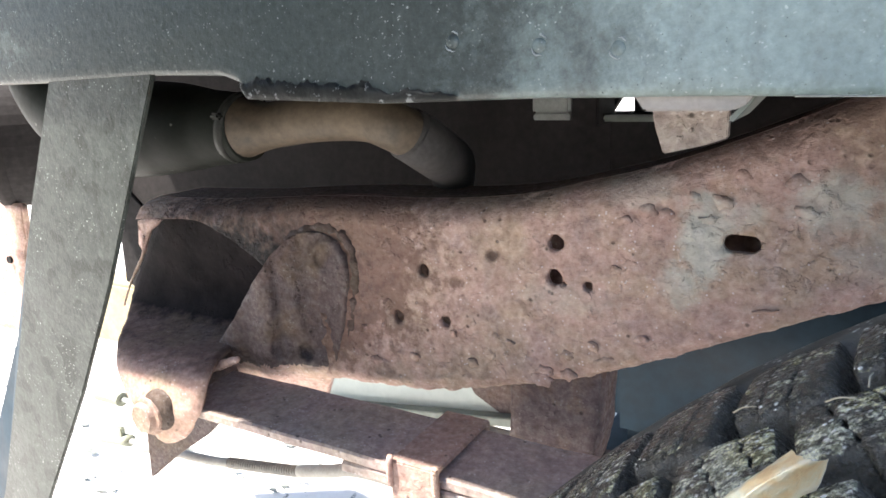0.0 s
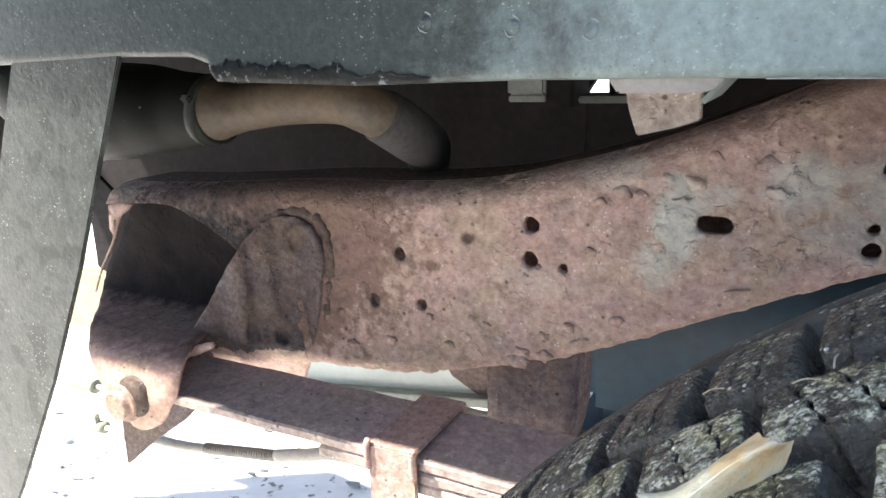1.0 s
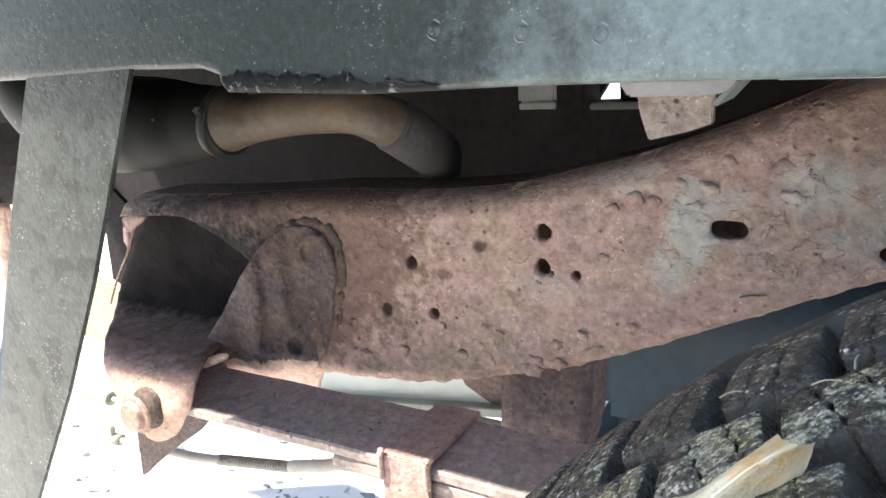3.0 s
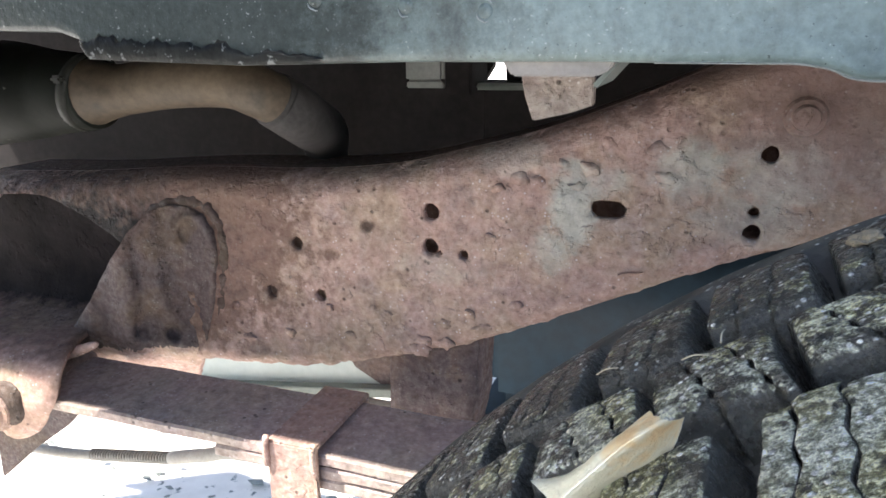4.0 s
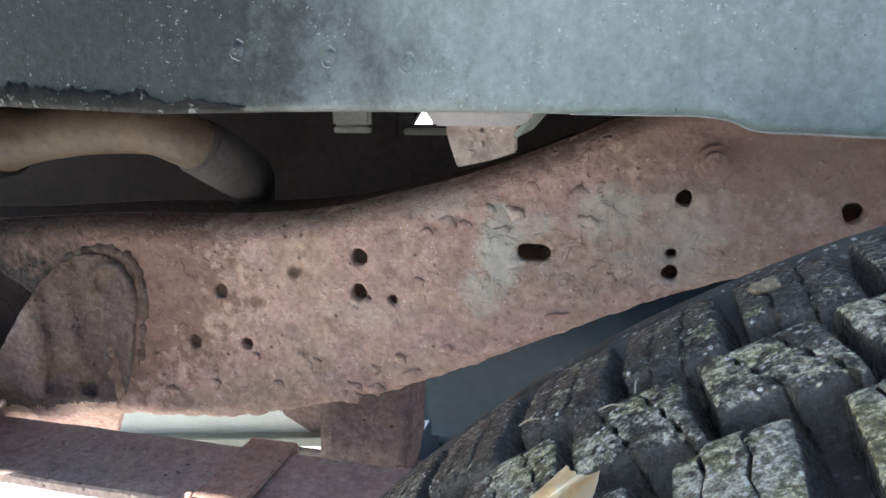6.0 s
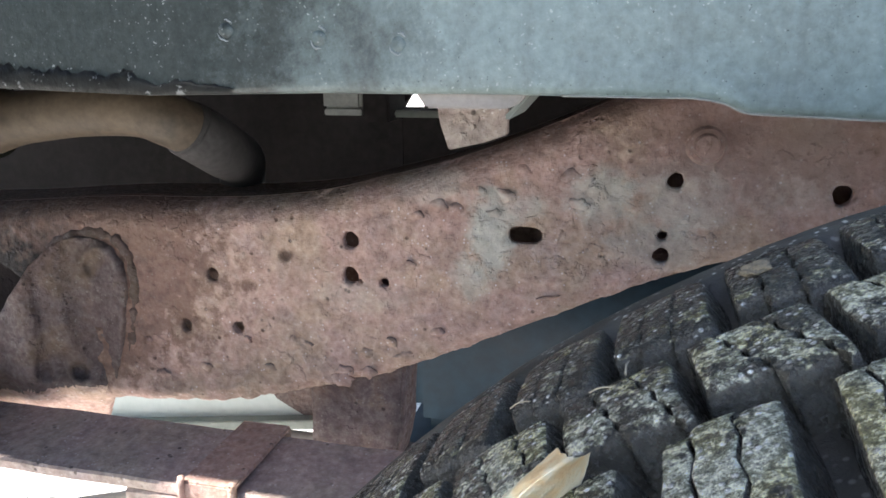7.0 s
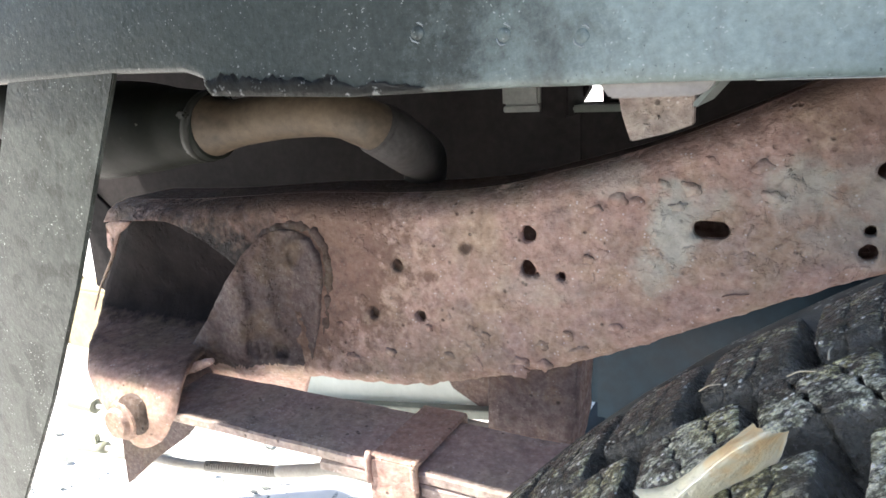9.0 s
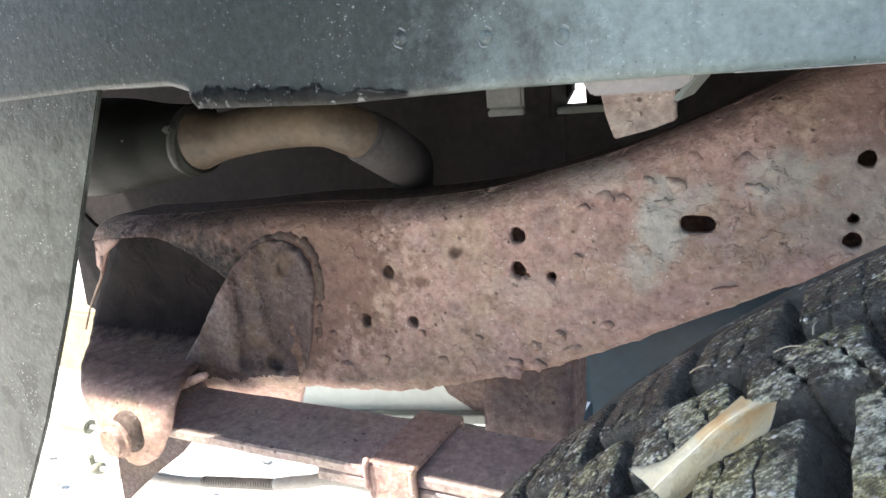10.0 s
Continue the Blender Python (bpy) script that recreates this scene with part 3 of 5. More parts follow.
def rail_web():
    """The web: a pitted sheet with round corners along its long edges, pierced by the holes and the slot."""
    from mathutils.geometry import delaunay_2d_cdt
    uneven = lambda ang, x: 1 + 0.05 * math.sin(3 * ang + x * 90) + 0.03 * math.sin(7 * ang + x * 40)
    rng = random.Random(4)
    step = 0.0027
    loops = []
    xs = np.arange(WEB_LEFT, WEB_RIGHT + 0.001, step)
    notch = [(x, notch_at(x)) for x in xs if x < -0.445]
    loops.append(notch + [(x, curve_at(RAIL_BOT, x)) for x in xs if x >= -0.445] + [(x, curve_at(RAIL_TOP, x)) for x in xs[::-1]])
    for x, z, r in ROUND_HOLES:
        loops.append([(x + r * uneven(a, x) * math.cos(a), z + r * uneven(a, x) * math.sin(a)) for a in (2 * math.pi * k / 24 for k in range(24))])
    sx, sz, half, r = SLOT
    end = [k * math.pi / 8 - math.pi / 2 for k in range(9)]
    loops.append([(sx + half - r + r * math.cos(a), sz + r * math.sin(a)) for a in end] + [(sx - half + r - r * math.cos(a), sz - r * math.sin(a)) for a in end])
    pts, edges = [], []
    for loop in loops:
        n0 = len(pts)
        pts += [Vector(p) for p in loop]
        edges += [(n0 + k, n0 + (k + 1) % len(loop)) for k in range(len(loop))]
    holes = [(x, z, r * 1.25) for x, z, r in ROUND_HOLES]
    for x in np.arange(WEB_LEFT + step, WEB_RIGHT, step):
        lo, hi = curve_at(RAIL_BOT, x), curve_at(RAIL_TOP, x)
        for z in np.arange(lo + step * 0.8, hi - step * 0.7, step if x < 0.2 else 0.012):
            px, pz = x + rng.uniform(-1, 1) * step * 0.3, z + rng.uniform(-1, 1) * step * 0.3
            if any((px - a) ** 2 + (pz - b) ** 2 < c * c for a, b, c in holes) or (abs(px - sx) < half * 1.1 and abs(pz - sz) < r * 1.2):
                continue
            pts.append(Vector((px, pz)))
    vs, _, faces, *_ = delaunay_2d_cdt(pts, edges, [], 0, 1e-6)

    def inside(p):
        x, z = p
        if x < -0.4432 and z < notch_at(x):
            return False
        if not (WEB_LEFT < x < WEB_RIGHT and curve_at(RAIL_BOT, x) - 1e-4 < z < curve_at(RAIL_TOP, x) + 1e-4):
            return False
        if any(math.hypot(x - a, z - b) < c * 0.982 * uneven(math.atan2(z - b, x - a), a) for a, b, c in ROUND_HOLES):
            return False
        return not (abs(x - sx) < half * 0.97 and abs(z - sz) < r * 0.97 and math.hypot(max(abs(x - sx) - half + r, 0), z - sz) < r * 0.96)

    bm = bmesh.new()
    made = []
    for p in vs:
        x, z = p
        d_top, d_bot = curve_at(RAIL_TOP, x) - z, z - curve_at(RAIL_BOT, x)
        y = WEB_Y
        for d, rad, deep in ((d_top, 0.021, 0.034), (d_bot, 0.016, 0.016)):
            if d < rad:
                y += deep * (1 - math.sqrt(max(1 - (1 - max(d, 0) / rad) ** 2, 0)))
        q = Vector((x, 0, z))
        crust = noise.noise(q * 60) + 0.6 * noise.noise(q * 140 + Vector((3, 1, 0))) + 0.45 * noise.noise(q * 19)
        scale = min(max((noise.noise(q * 38 + Vector((9, 0, 4))) + 0.5 * noise.noise(q * 95) - 0.12) * 9, 0.0), 1.0)
        y -= 0.0009 * crust + 0.0008 * max(0.0, noise.noise(q * 230)) ** 1.3 + 0.0012 * scale
        y += 0.0035 * math.exp(-((x + 0.2430) ** 2 + (z + 0.1450) ** 2) / 0.0045 ** 2)
        if d_bot < 0.006:
            z += 0.0026 * noise.noise(Vector((x * 55, 0, 7))) + 0.0014 * noise.noise(Vector((x * 170, 0, 2)))
            if -0.34 < x < -0.16:
                z += 0.0026 * noise.noise(Vector((x * 64, 0, 3))) - 0.001
                y -= 0.0030 * max(0.0, noise.noise(Vector((x * 42, 0, 9))) + 0.2)
        made.append(bm.verts.new((x, y, z)))
    for f in faces:
        if inside(sum((vs[k] for k in f), Vector((0, 0))) / len(f)):
            try:
                bm.faces.new([made[k] for k in f])
            except ValueError:
                pass
    bmesh.ops.delete(bm, geom=[v for v in bm.verts if not v.link_faces], context="VERTS")
    bmesh.ops.recalc_face_normals(bm, faces=bm.faces)
    # thickness of the sheet: the rims of holes and edges run back
    rim = [e for e in bm.edges if e.is_boundary]
    ext = bmesh.ops.extrude_edge_only(bm, edges=rim)
    for v in (g for g in ext["geom"] if isinstance(g, bmesh.types.BMVert)):
        v.co.y += 0.007
    return bm


def strip_sheet(keys, y0, y1, x0, x1, thick, step=0.02):
    bm = bmesh.new()
    rows = []
    for x in np.arange(x0, x1 + 1e-6, step):
        z = curve_at(keys, x)
        rows.append([bm.verts.new(c) for c in ((x, y0, z), (x, y1, z), (x, y1, z + thick), (x, y0, z + thick))])
    for a, b in zip(rows, rows[1:]):
        for k in range(4):
            bm.faces.new((a[k], a[(k + 1) % 4], b[(k + 1) % 4], b[k]))
    bm.faces.new(rows[0]), bm.faces.new(rows[-1])
    return bm


def make_rail():
    rail = thing("frame_rail", (-0.1, 0.54, -0.15), "pitted rusty steel frame rail with drilled holes and a slot", "frame rail")
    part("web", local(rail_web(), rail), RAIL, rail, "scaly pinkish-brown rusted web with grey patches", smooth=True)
    # the flange's rust is darker for dirt and for painted-in shade
    part("top_flange", local(strip_sheet(RAIL_TOP, WEB_Y + 0.0320, WEB_Y + RAIL_DEEP, -0.684, WEB_RIGHT, -0.006), rail), RUST_DIRTY_SHADE, rail, "dirty top flange with shade put into its colour")
    part("bottom_flange", local(strip_sheet(RAIL_BOT, WEB_Y + 0.015, WEB_Y + RAIL_DEEP, -0.53, WEB_RIGHT, 0.006), rail), RUST, rail)
    back = []
    for x in np.arange(-0.54, WEB_RIGHT, 0.06):
        back.append((x, curve_at(RAIL_BOT, x) + 0.004))
    for x in np.arange(WEB_RIGHT - 0.02, -0.55, -0.06):
        back.append((x, curve_at(RAIL_TOP, x) - 0.004))
    part("back_plate", local(slab(back, WEB_Y + RAIL_DEEP, WEB_Y + RAIL_DEEP + 0.005, 0), rail), RUST, rail)
    # round bolt head with a washer on the kick-up
    bm = bmesh.new()
    for rad, dep, y in ((0.013, 0.004, 0.497), (0.0085, 0.006, 0.492)):
        bmesh.ops.create_cone(bm, cap_ends=True, segments=18, radius1=rad, radius2=rad * 0.86, depth=dep,
                              matrix=Matrix.Translation((0.061, y, -0.052)) @ Matrix.Rotation(radians(90), 4, "X"))
    part("rivet_head", local(bm, rail), RAIL, rail, "flat rusted rivet head", smooth=False)
    # scabs of scale standing a little off the web
    rng = random.Random(8)
    for x, z, size in SCABS:
        n = 13
        ring = []
        for k in range(n):
            a = 2 * math.pi * k / n
            r = size * (0.55 + 0.75 * rng.random())
            ring.append((x + 1.25 * r * math.cos(a), z + 0.85 * r * math.sin(a)))
        bm = slab(ring, WEB_Y - 0.0020, WEB_Y + 0.002, 0.0005, 1)
        lean = rng.uniform(0, 6.3)
        for v in bm.verts:
            v.co.y += 0.0016 * ((v.co.x - x) * math.cos(lean) + (v.co.z - z) * math.sin(lean)) / size
        roughen(bm, 0.0008, 130, x * 40)
        part("rust_flake", local(bm, rail), RAIL, rail, smooth=True)
    # a torn flake of scale
    bm = slab([(-0.047, -0.1648), (-0.039, -0.1618), (-0.029, -0.1610), (-0.036, -0.1652)], 0.4955, 0.500, 0.0008, 1)
    roughen(bm, 0.0008, 120)
    part("rust_flake", local(bm, rail), RUST, rail, "lifted flake of rust")


make_rail()


# ---- spring hanger at the rail's end ----
def hanger_plate():
    """The hanger's outer sheet: hollow behind the strap, then swelling forward into the rounded ear."""
    rows = [(-0.511, -0.352, -0.1010, 0.5130), (-0.5145, -0.356, -0.1095, 0.5130), (-0.527, -0.362, -0.130, 0.516), (-0.540, -0.370, -0.148, 0.521), (-0.556, -0.380, -0.172, 0.522), (-0.572, -0.405, -0.198, 0.508),
            (-0.587, -0.440, -0.220, 0.474), (-0.602, -0.468, -0.241, 0.434), (-0.608, -0.485, -0.264, 0.408), (-0.601, -0.496, -0.290, 0.400),
            (-0.587, -0.510, -0.308, 0.399), (-0.572, -0.526, -0.322, 0.400), (-0.556, -0.540, -0.331, 0.403)]
    left = smooth_path([(x0 * y / 0.4, y, z * y / 0.4) for x0, x1, z, y in rows], 5)
    right = smooth_path([(x1 * y / 0.4, y, z * y / 0.4) for x0, x1, z, y in rows], 5)
    bm = bmesh.new()
    grid = []
    for i, (p, q) in enumerate(zip(left, right)):
        row = []
        for k in range(25):
            u = k / 24
            c = p.lerp(q, u)
            c.y += 0.006 * (2 * u - 1) ** 4
            c.z -= 0.030 * u * max(0.0, 1 - i / 12)
            row.append(bm.verts.new(c))
        grid.append(row)
    for p, q in zip(grid, grid[1:]):
        for k in range(24):
            bm.faces.new((p[k], p[k + 1], q[k + 1], q[k]))
    roughen(bm, 0.0010, 55)
    roughen(bm, 0.0006, 160, 3)
    bmesh.ops.recalc_face_normals(bm, faces=bm.faces)
    bmesh.ops.solidify(bm, geom=bm.faces[:], thickness=0.006)
    return bm


def make_hanger():
    h = thing("spring_hanger", (-0.55, 0.47, -0.22), "rusted spring hanger bracket with shade painted into its hollow", "spring hanger")
    part("outer_plate", local(hanger_plate(), h), HANGER, h, "plate painted dark as shade above a pale dusty rounded ear", smooth=True)
    # front rim that catches the light, with a bent tab at its head
    rim = tube([(-0.662, 0.492, -0.160), (-0.671, 0.494, -0.181), (-0.690, 0.496, -0.203), (-0.706, 0.497, -0.222), (-0.722, 0.496, -0.250)],
               lambda u: 0.0022 - 0.0010 * u, 8, 5)
    roughen(rim, 0.0006, 90)
    part("rim", local(rim, h), RUST, h, "worn rim of the plate", smooth=True)
    tab = slab([(-0.671, -0.1440), (-0.650, -0.1400), (-0.631, -0.1400), (-0.641, -0.1475), (-0.652, -0.1540), (-0.660, -0.1660), (-0.668, -0.1820), (-0.674, -0.1700)], 0.4915, 0.4955, 0.0008, 2)
    roughen(tab, 0.0008, 120)
    part("bent_tab", local(tab, h), RUST_PALE, h, "pale bent tab", smooth=True)
    # front flange: a plate with a round head welded to the web beside the hollow
    outline = [(-0.423, -0.3060), (-0.405, -0.262), (-0.3925, -0.215), (-0.3850, -0.182), (-0.3865, -0.157), (-0.3950, -0.1430), (-0.4124, -0.1365), (-0.4326, -0.1375), (-0.452, -0.1440),
               (-0.4791, -0.166), (-0.5063, -0.1977), (-0.5363, -0.2376), (-0.5617, -0.2665), (-0.580, -0.2870), (-0.560, -0.3080), (-0.470, -0.3085)]

    def flange_y(x, z):
        s = min(max((x + 0.505) / 0.095, 0.0), 1.0)
        y = 0.464 + 0.0335 * s * s * (3 - 2 * s)
        y += 0.0026 * math.sin((x + 0.10 * z) * 125 + 1.6 * noise.noise(Vector((x * 30, 0, z * 12)))) * min(max((-0.15 - z) / 0.05, 0), 1)
        ring = math.hypot(x + 0.408, z + 0.163)
        y -= 0.0050 * math.exp(-((ring - 0.0165) / 0.0045) ** 2) * (1 if z > -0.168 else max(0.0, 1 - (-0.168 - z) / 0.012))
        y += 0.0085 * math.exp(-(math.hypot(x + 0.442, (z + 0.259) * 1.2) / 0.008) ** 4)
        y += 0.0060 * math.exp(-(math.hypot(x + 0.478, (z + 0.262) * 0.7) / 0.008) ** 4)
        y += 0.020 * max(0.0, (-0.268 - z) / 0.027) ** 1.5
        q = Vector((x, 0, z))
        return y - 0.0012 * noise.noise(q * 70) - 0.0007 * noise.noise(q * 190) - 0.0015 * noise.noise(q * 30)

    bm = relief_sheet(outline, flange_y, 0.0030, 0.49)
    # pale rust on the lower faces paints in light bounced from below
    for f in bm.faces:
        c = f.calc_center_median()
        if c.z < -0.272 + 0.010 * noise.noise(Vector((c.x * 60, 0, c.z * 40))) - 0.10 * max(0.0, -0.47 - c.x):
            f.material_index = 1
    part("flange", local(bm, h), (RUST_BROWN, RUST_PALE), h, "rusty flange with a rounded head and bounced light painted on its lower edge", smooth=True)
    bead = tube([(-0.466, 0.5035, -0.150), (-0.440, 0.5025, -0.138), (-0.416, 0.502, -0.1335), (-0.396, 0.502, -0.139), (-0.3850, 0.502, -0.155), (-0.3835, 0.5025, -0.183), (-0.391, 0.5035, -0.216), (-0.402, 0.506, -0.255)],
                lambda u: 0.0050 + 0.0014 * math.sin(u * 47) * math.sin(u * 19), 10, 10)
    roughen(bead, 0.0030, 95)
    part("weld_bead", local(bead, h), WELD, h, "dark weld bead round the flange", smooth=True)
    lip = tube([(-0.540, 0.440, -0.2775), (-0.525, 0.441, -0.2720), (-0.505, 0.443, -0.2640), (-0.488, 0.446, -0.2570)], lambda u: 0.0024 + 0.0026 * math.sin(math.pi * min(1, u * 1.05)) ** 0.7, 8, 5)
    roughen(lip, 0.0012, 90)
    part("torn_lip", local(lip, h), RUST_PALE, h, smooth=True)
    # inner plate and the rail's closed end
    inner = [(-0.690, -0.280), (-0.700, -0.370), (-0.706, -0.468), (-0.650, -0.422), (-0.596, -0.384), (-0.560, -0.350), (-0.530, -0.300), (-0.530, -0.276)]
    end = [(-0.822, -0.135), (-0.826, -0.149), (-0.850, -0.184), (-0.852, -0.262), (-0.72, -0.320), (-0.62, -0.310), (-0.62, -0.200), (-0.79, -0.160)]
    part("end_plate", local(slab(end, 0.594, 0.600, 0.001), h), UNDER, h)
    # dim brown rust puts the inner ear's shade into its colour
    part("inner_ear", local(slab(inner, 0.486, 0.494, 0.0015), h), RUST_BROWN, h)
    # bolt: a dark washer, collar and round head
    turn = Matrix.Rotation(radians(90), 4, "X")
    ring = bmesh.new()
    bmesh.ops.create_cone(ring, cap_ends=True, segments=24, radius1=0.0215, radius2=0.0200, depth=0.016, matrix=Matrix.Translation((-0.5430, 0.3985, -0.2985)) @ turn)
    bmesh.ops.bevel(ring, geom=list(ring.edges), offset=0.0012, segments=2, affect="EDGES", clamp_overlap=True)
    roughen(ring, 0.0006, 110)
    part("bolt_seat", local(ring, h), WELD, h, "dark brown washer behind the bolt", smooth=True)
    head = bmesh.new()
    for x, y, z, r0, r1, deep in ((-0.5575, 0.3925, -0.3070, 0.0205, 0.0190, 0.008), (-0.5600, 0.3870, -0.3085, 0.0165, 0.0140, 0.006), (-0.5550, 0.44, -0.3040, 0.0065, 0.006, 0.10)):
        bmesh.ops.create_cone(head, cap_ends=True, segments=22, radius1=r0, radius2=r1, depth=deep, matrix=Matrix.Translation((x, y, z)) @ turn)
    bmesh.ops.bevel(head, geom=list(head.edges), offset=0.0012, segments=2, affect="EDGES", clamp_overlap=True)
    roughen(head, 0.0008, 90)
    part("bolt", local(head, h), RUST, h, "rusted round bolt end in its washer")


make_hanger()


# ---- leaf spring ----
def leaf_bar(x0, x1, top, thick, y0=0.402, y1=0.478):
    bm = bmesh.new()
    n = max(int((x1 - x0) / 0.02), 2)
    rows = []
    for k in range(n + 1):
        x = x0 + (x1 - x0) * k / n
        z = top + 0.0012 * noise.noise(Vector((x * 25, top * 90, 0)))
        c = 0.0018
        ring = [(y0 + c, z), (y0, z - c), (y0, z - thick + c), (y0 + c, z - thick), (y1 - c, z - thick + 0.004), (y1, z - thick + 0.004 + c), (y1, z + 0.004 - c), (y1 - c, z + 0.004)]
        rows.append([bm.verts.new((x, y + 0.0006 * noise.noise(Vector((x * 70, y, z * 60))), zz)) for y, zz in ring])
    for a, b in zip(rows, rows[1:]):
        for k in range(8):
            bm.faces.new((a[k], a[(k + 1) % 8], b[(k + 1) % 8], b[k]))
    bm.faces.new(rows[0]), bm.faces.new(list(reversed(rows[-1])))
    return bm


def make_leaf_spring():
    s = thing("leaf_spring", (-0.2, 0.44, -0.31), "rusty leaf spring of stacked steel bars with a clip", "leaf spring")
    top = -0.2925
    for x0, x1, z in ((-0.545, 0.75, top), (-0.335, 0.70, top - 0.0102), (-0.265, 0.62, top - 0.0204), (-0.18, 0.55, top - 0.0306)):
        part("leaf", local(leaf_bar(x0, x1, z, 0.0098), s), SPRING, s)
    eye = bmesh.new()
    bmesh.ops.create_cone(eye, cap_ends=True, segments=24, radius1=0.028, radius2=0.028, depth=0.066, matrix=Matrix.Translation((-0.555, 0.448, -0.300)) @ Matrix.Rotation(radians(90), 4, "X"))
    part("eye", local(eye, s), RUST_DARK, s)
    clip = bmesh.new()
    for b in (box(-0.283, -0.241, 0.3965, 0.484, top + 0.0045, top + 0.0085, 0.001), box(-0.282, -0.240, 0.3945, 0.3985, top - 0.045, top + 0.0085, 0.001),
              box(-0.283, -0.241, 0.482, 0.486, top - 0.045, top + 0.0085, 0.001)):
        me = bpy.data.meshes.new("piece")
        b.to_mesh(me)
        b.free()
        clip.from_mesh(me)
        bpy.data.meshes.remove(me)
    roughen(clip, 0.0006, 80)
    part("clip", local(clip, s), RUST, s, "steel strap clip round the leaves")
    for x in (-0.2815, -0.2415):
        hook = tube([(x, 0.3945, top - 0.012), (x, 0.393, top + 0.004), (x + 0.001, 0.394, top + 0.013)], 0.0026, 8, 4)
        part("clip_end", local(hook, s), RUST_PALE, s, smooth=True)


make_leaf_spring()


def make_bump_bracket():
    b = thing("bump_stop_bracket", (-0.2, 0.53, -0.28), "dark reddish rusted bump stop bracket under the rail", "bracket")
    bm = slab([(-0.239, -0.258), (-0.241, -0.335), (-0.164, -0.335), (-0.157, -0.300), (-0.154, -0.234)], 0.522, 0.566, 0.003, 3)
    roughen(bm, 0.0010, 70, 5)
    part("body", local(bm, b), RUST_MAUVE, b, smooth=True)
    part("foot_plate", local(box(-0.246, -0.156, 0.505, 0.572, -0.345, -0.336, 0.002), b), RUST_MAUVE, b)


make_bump_bracket()


# ---- inner side panel and its strap ----
PANEL_Y = 0.325
PANEL_EDGE = [(-1.30, 0.006), (-0.53, 0.004), (-0.404, 0.006), (-0.345, 0.004), (-0.329, -0.001), (-0.322, -0.011), (-0.226, -0.0145), (-0.134, -0.013),
              (-0.037, -0.0135), (0.034, -0.0145), (0.046, -0.0165), (0.056, -0.0205), (0.110, -0.023), (0.60, -0.030)]


def edge_at(x):
    for (xa, za), (xb, zb) in zip(PANEL_EDGE, PANEL_EDGE[1:]):
        if x <= xb:
            return za + (zb - za) * (x - xa) / (xb - xa)
    return PANEL_EDGE[-1][1]


def make_panel():
    p = thing("side_panel", (-0.2, PANEL_Y, 0.05), "dusty dull grey sheet metal side panel with dents and stains", "body panel")
    bm = bmesh.new()
    xs = sorted(set([round(v, 4) for v in np.arange(-1.30, 0.601, 0.010)] + [x for x, _ in PANEL_EDGE]))
    cols = []
    dents = [(-0.178, 0.016), (-0.131, 0.012), (-0.093, 0.009)]
    for x in xs:
        z0 = edge_at(x)
        prof = [(0.014, z0 + 0.001), (0.006, z0), (0.001, z0 + 0.0012), (0.0, z0 + 0.004)]
        prof += [(0.0, z) for z in (z0 + 0.008, z0 + 0.014, z0 + 0.02, z0 + 0.026, z0 + 0.032, z0 + 0.04, z0 + 0.06, 0.10, 0.14)]
        col = []
        for dy, z in prof:
            y = PANEL_Y + dy
            if dy == 0:
                y += 0.0008 * noise.noise(Vector((x * 9, 0, z * 30))) + 0.0004 * noise.noise(Vector((x * 60, 3, z * 80)))
            col.append(bm.verts.new((x, y, z)))
        cols.append(col)
    for a, b in zip(cols, cols[1:]):
        for k in range(len(a) - 1):
            bm.faces.new((a[k], a[k + 1], b[k + 1], b[k]))
    bmesh.ops.recalc_face_normals(bm, faces=bm.faces)
    bmesh.ops.solidify(bm, geom=bm.faces[:], thickness=-0.0015)
    part("sheet", local(bm, p), PANEL, p, smooth=True)
    for x, z in dents:
        d = bmesh.new()
        bmesh.ops.create_uvsphere(d, u_segments=18, v_segments=8, radius=1.0)
        for v in d.verts:
            w = 1 + 0.18 * noise.noise(v.co * 2 + Vector((x * 50, 0, 0)))
            v.co = Vector((x + v.co.x * 0.0040 * w, PANEL_Y + 0.0007 + v.co.y * 0.0013, z + v.co.z * 0.0040 * w))
        mark = part("spot_weld", local(d, p), PANEL, p, "round spot weld mark", smooth=True)
        for k, (a0, span) in enumerate(((0.6, 1.0), (3.4, 1.6))):
            pts = [(x + (0.0042 + 0.0008 * noise.noise(Vector((q * 3, x * 90, k)))) * math.cos(q), PANEL_Y - 0.0001, z + (0.0048 + 0.0010 * noise.noise(Vector((q * 3, x * 70, 5 + k)))) * math.sin(q)) for q in (a0 + span * n / 5 for n in range(6))]
            part("scuff", local(tube(pts, lambda u: 0.0001 + 0.0004 * math.sin(u * 3.1), 6, 3), p), SCUFF, mark, "pale scuffed arc", smooth=True)
    # crust of damp dirt along the lower edge
    crust = bmesh.new()
    rng = random.Random(11)
    n = 60
    top, bot = [], []
    for k in range(n + 1):
        u = k / n
        x = -0.326 + 0.150 * u
        h = (0.017 * (1 - u) ** 0.7 + 0.003) * (0.75 + 0.5 * noise.noise(Vector((u * 9, 0, 1))) + 0.15 * noise.noise(Vector((u * 37, 0, 1)))) * min(u * 14 + 0.35, 1)
        z0 = edge_at(x) + 0.0005
        bot.append(crust.verts.new((x, PANEL_Y - 0.0012, z0)))
        top.append((x, z0, h))
    rows = [bot]
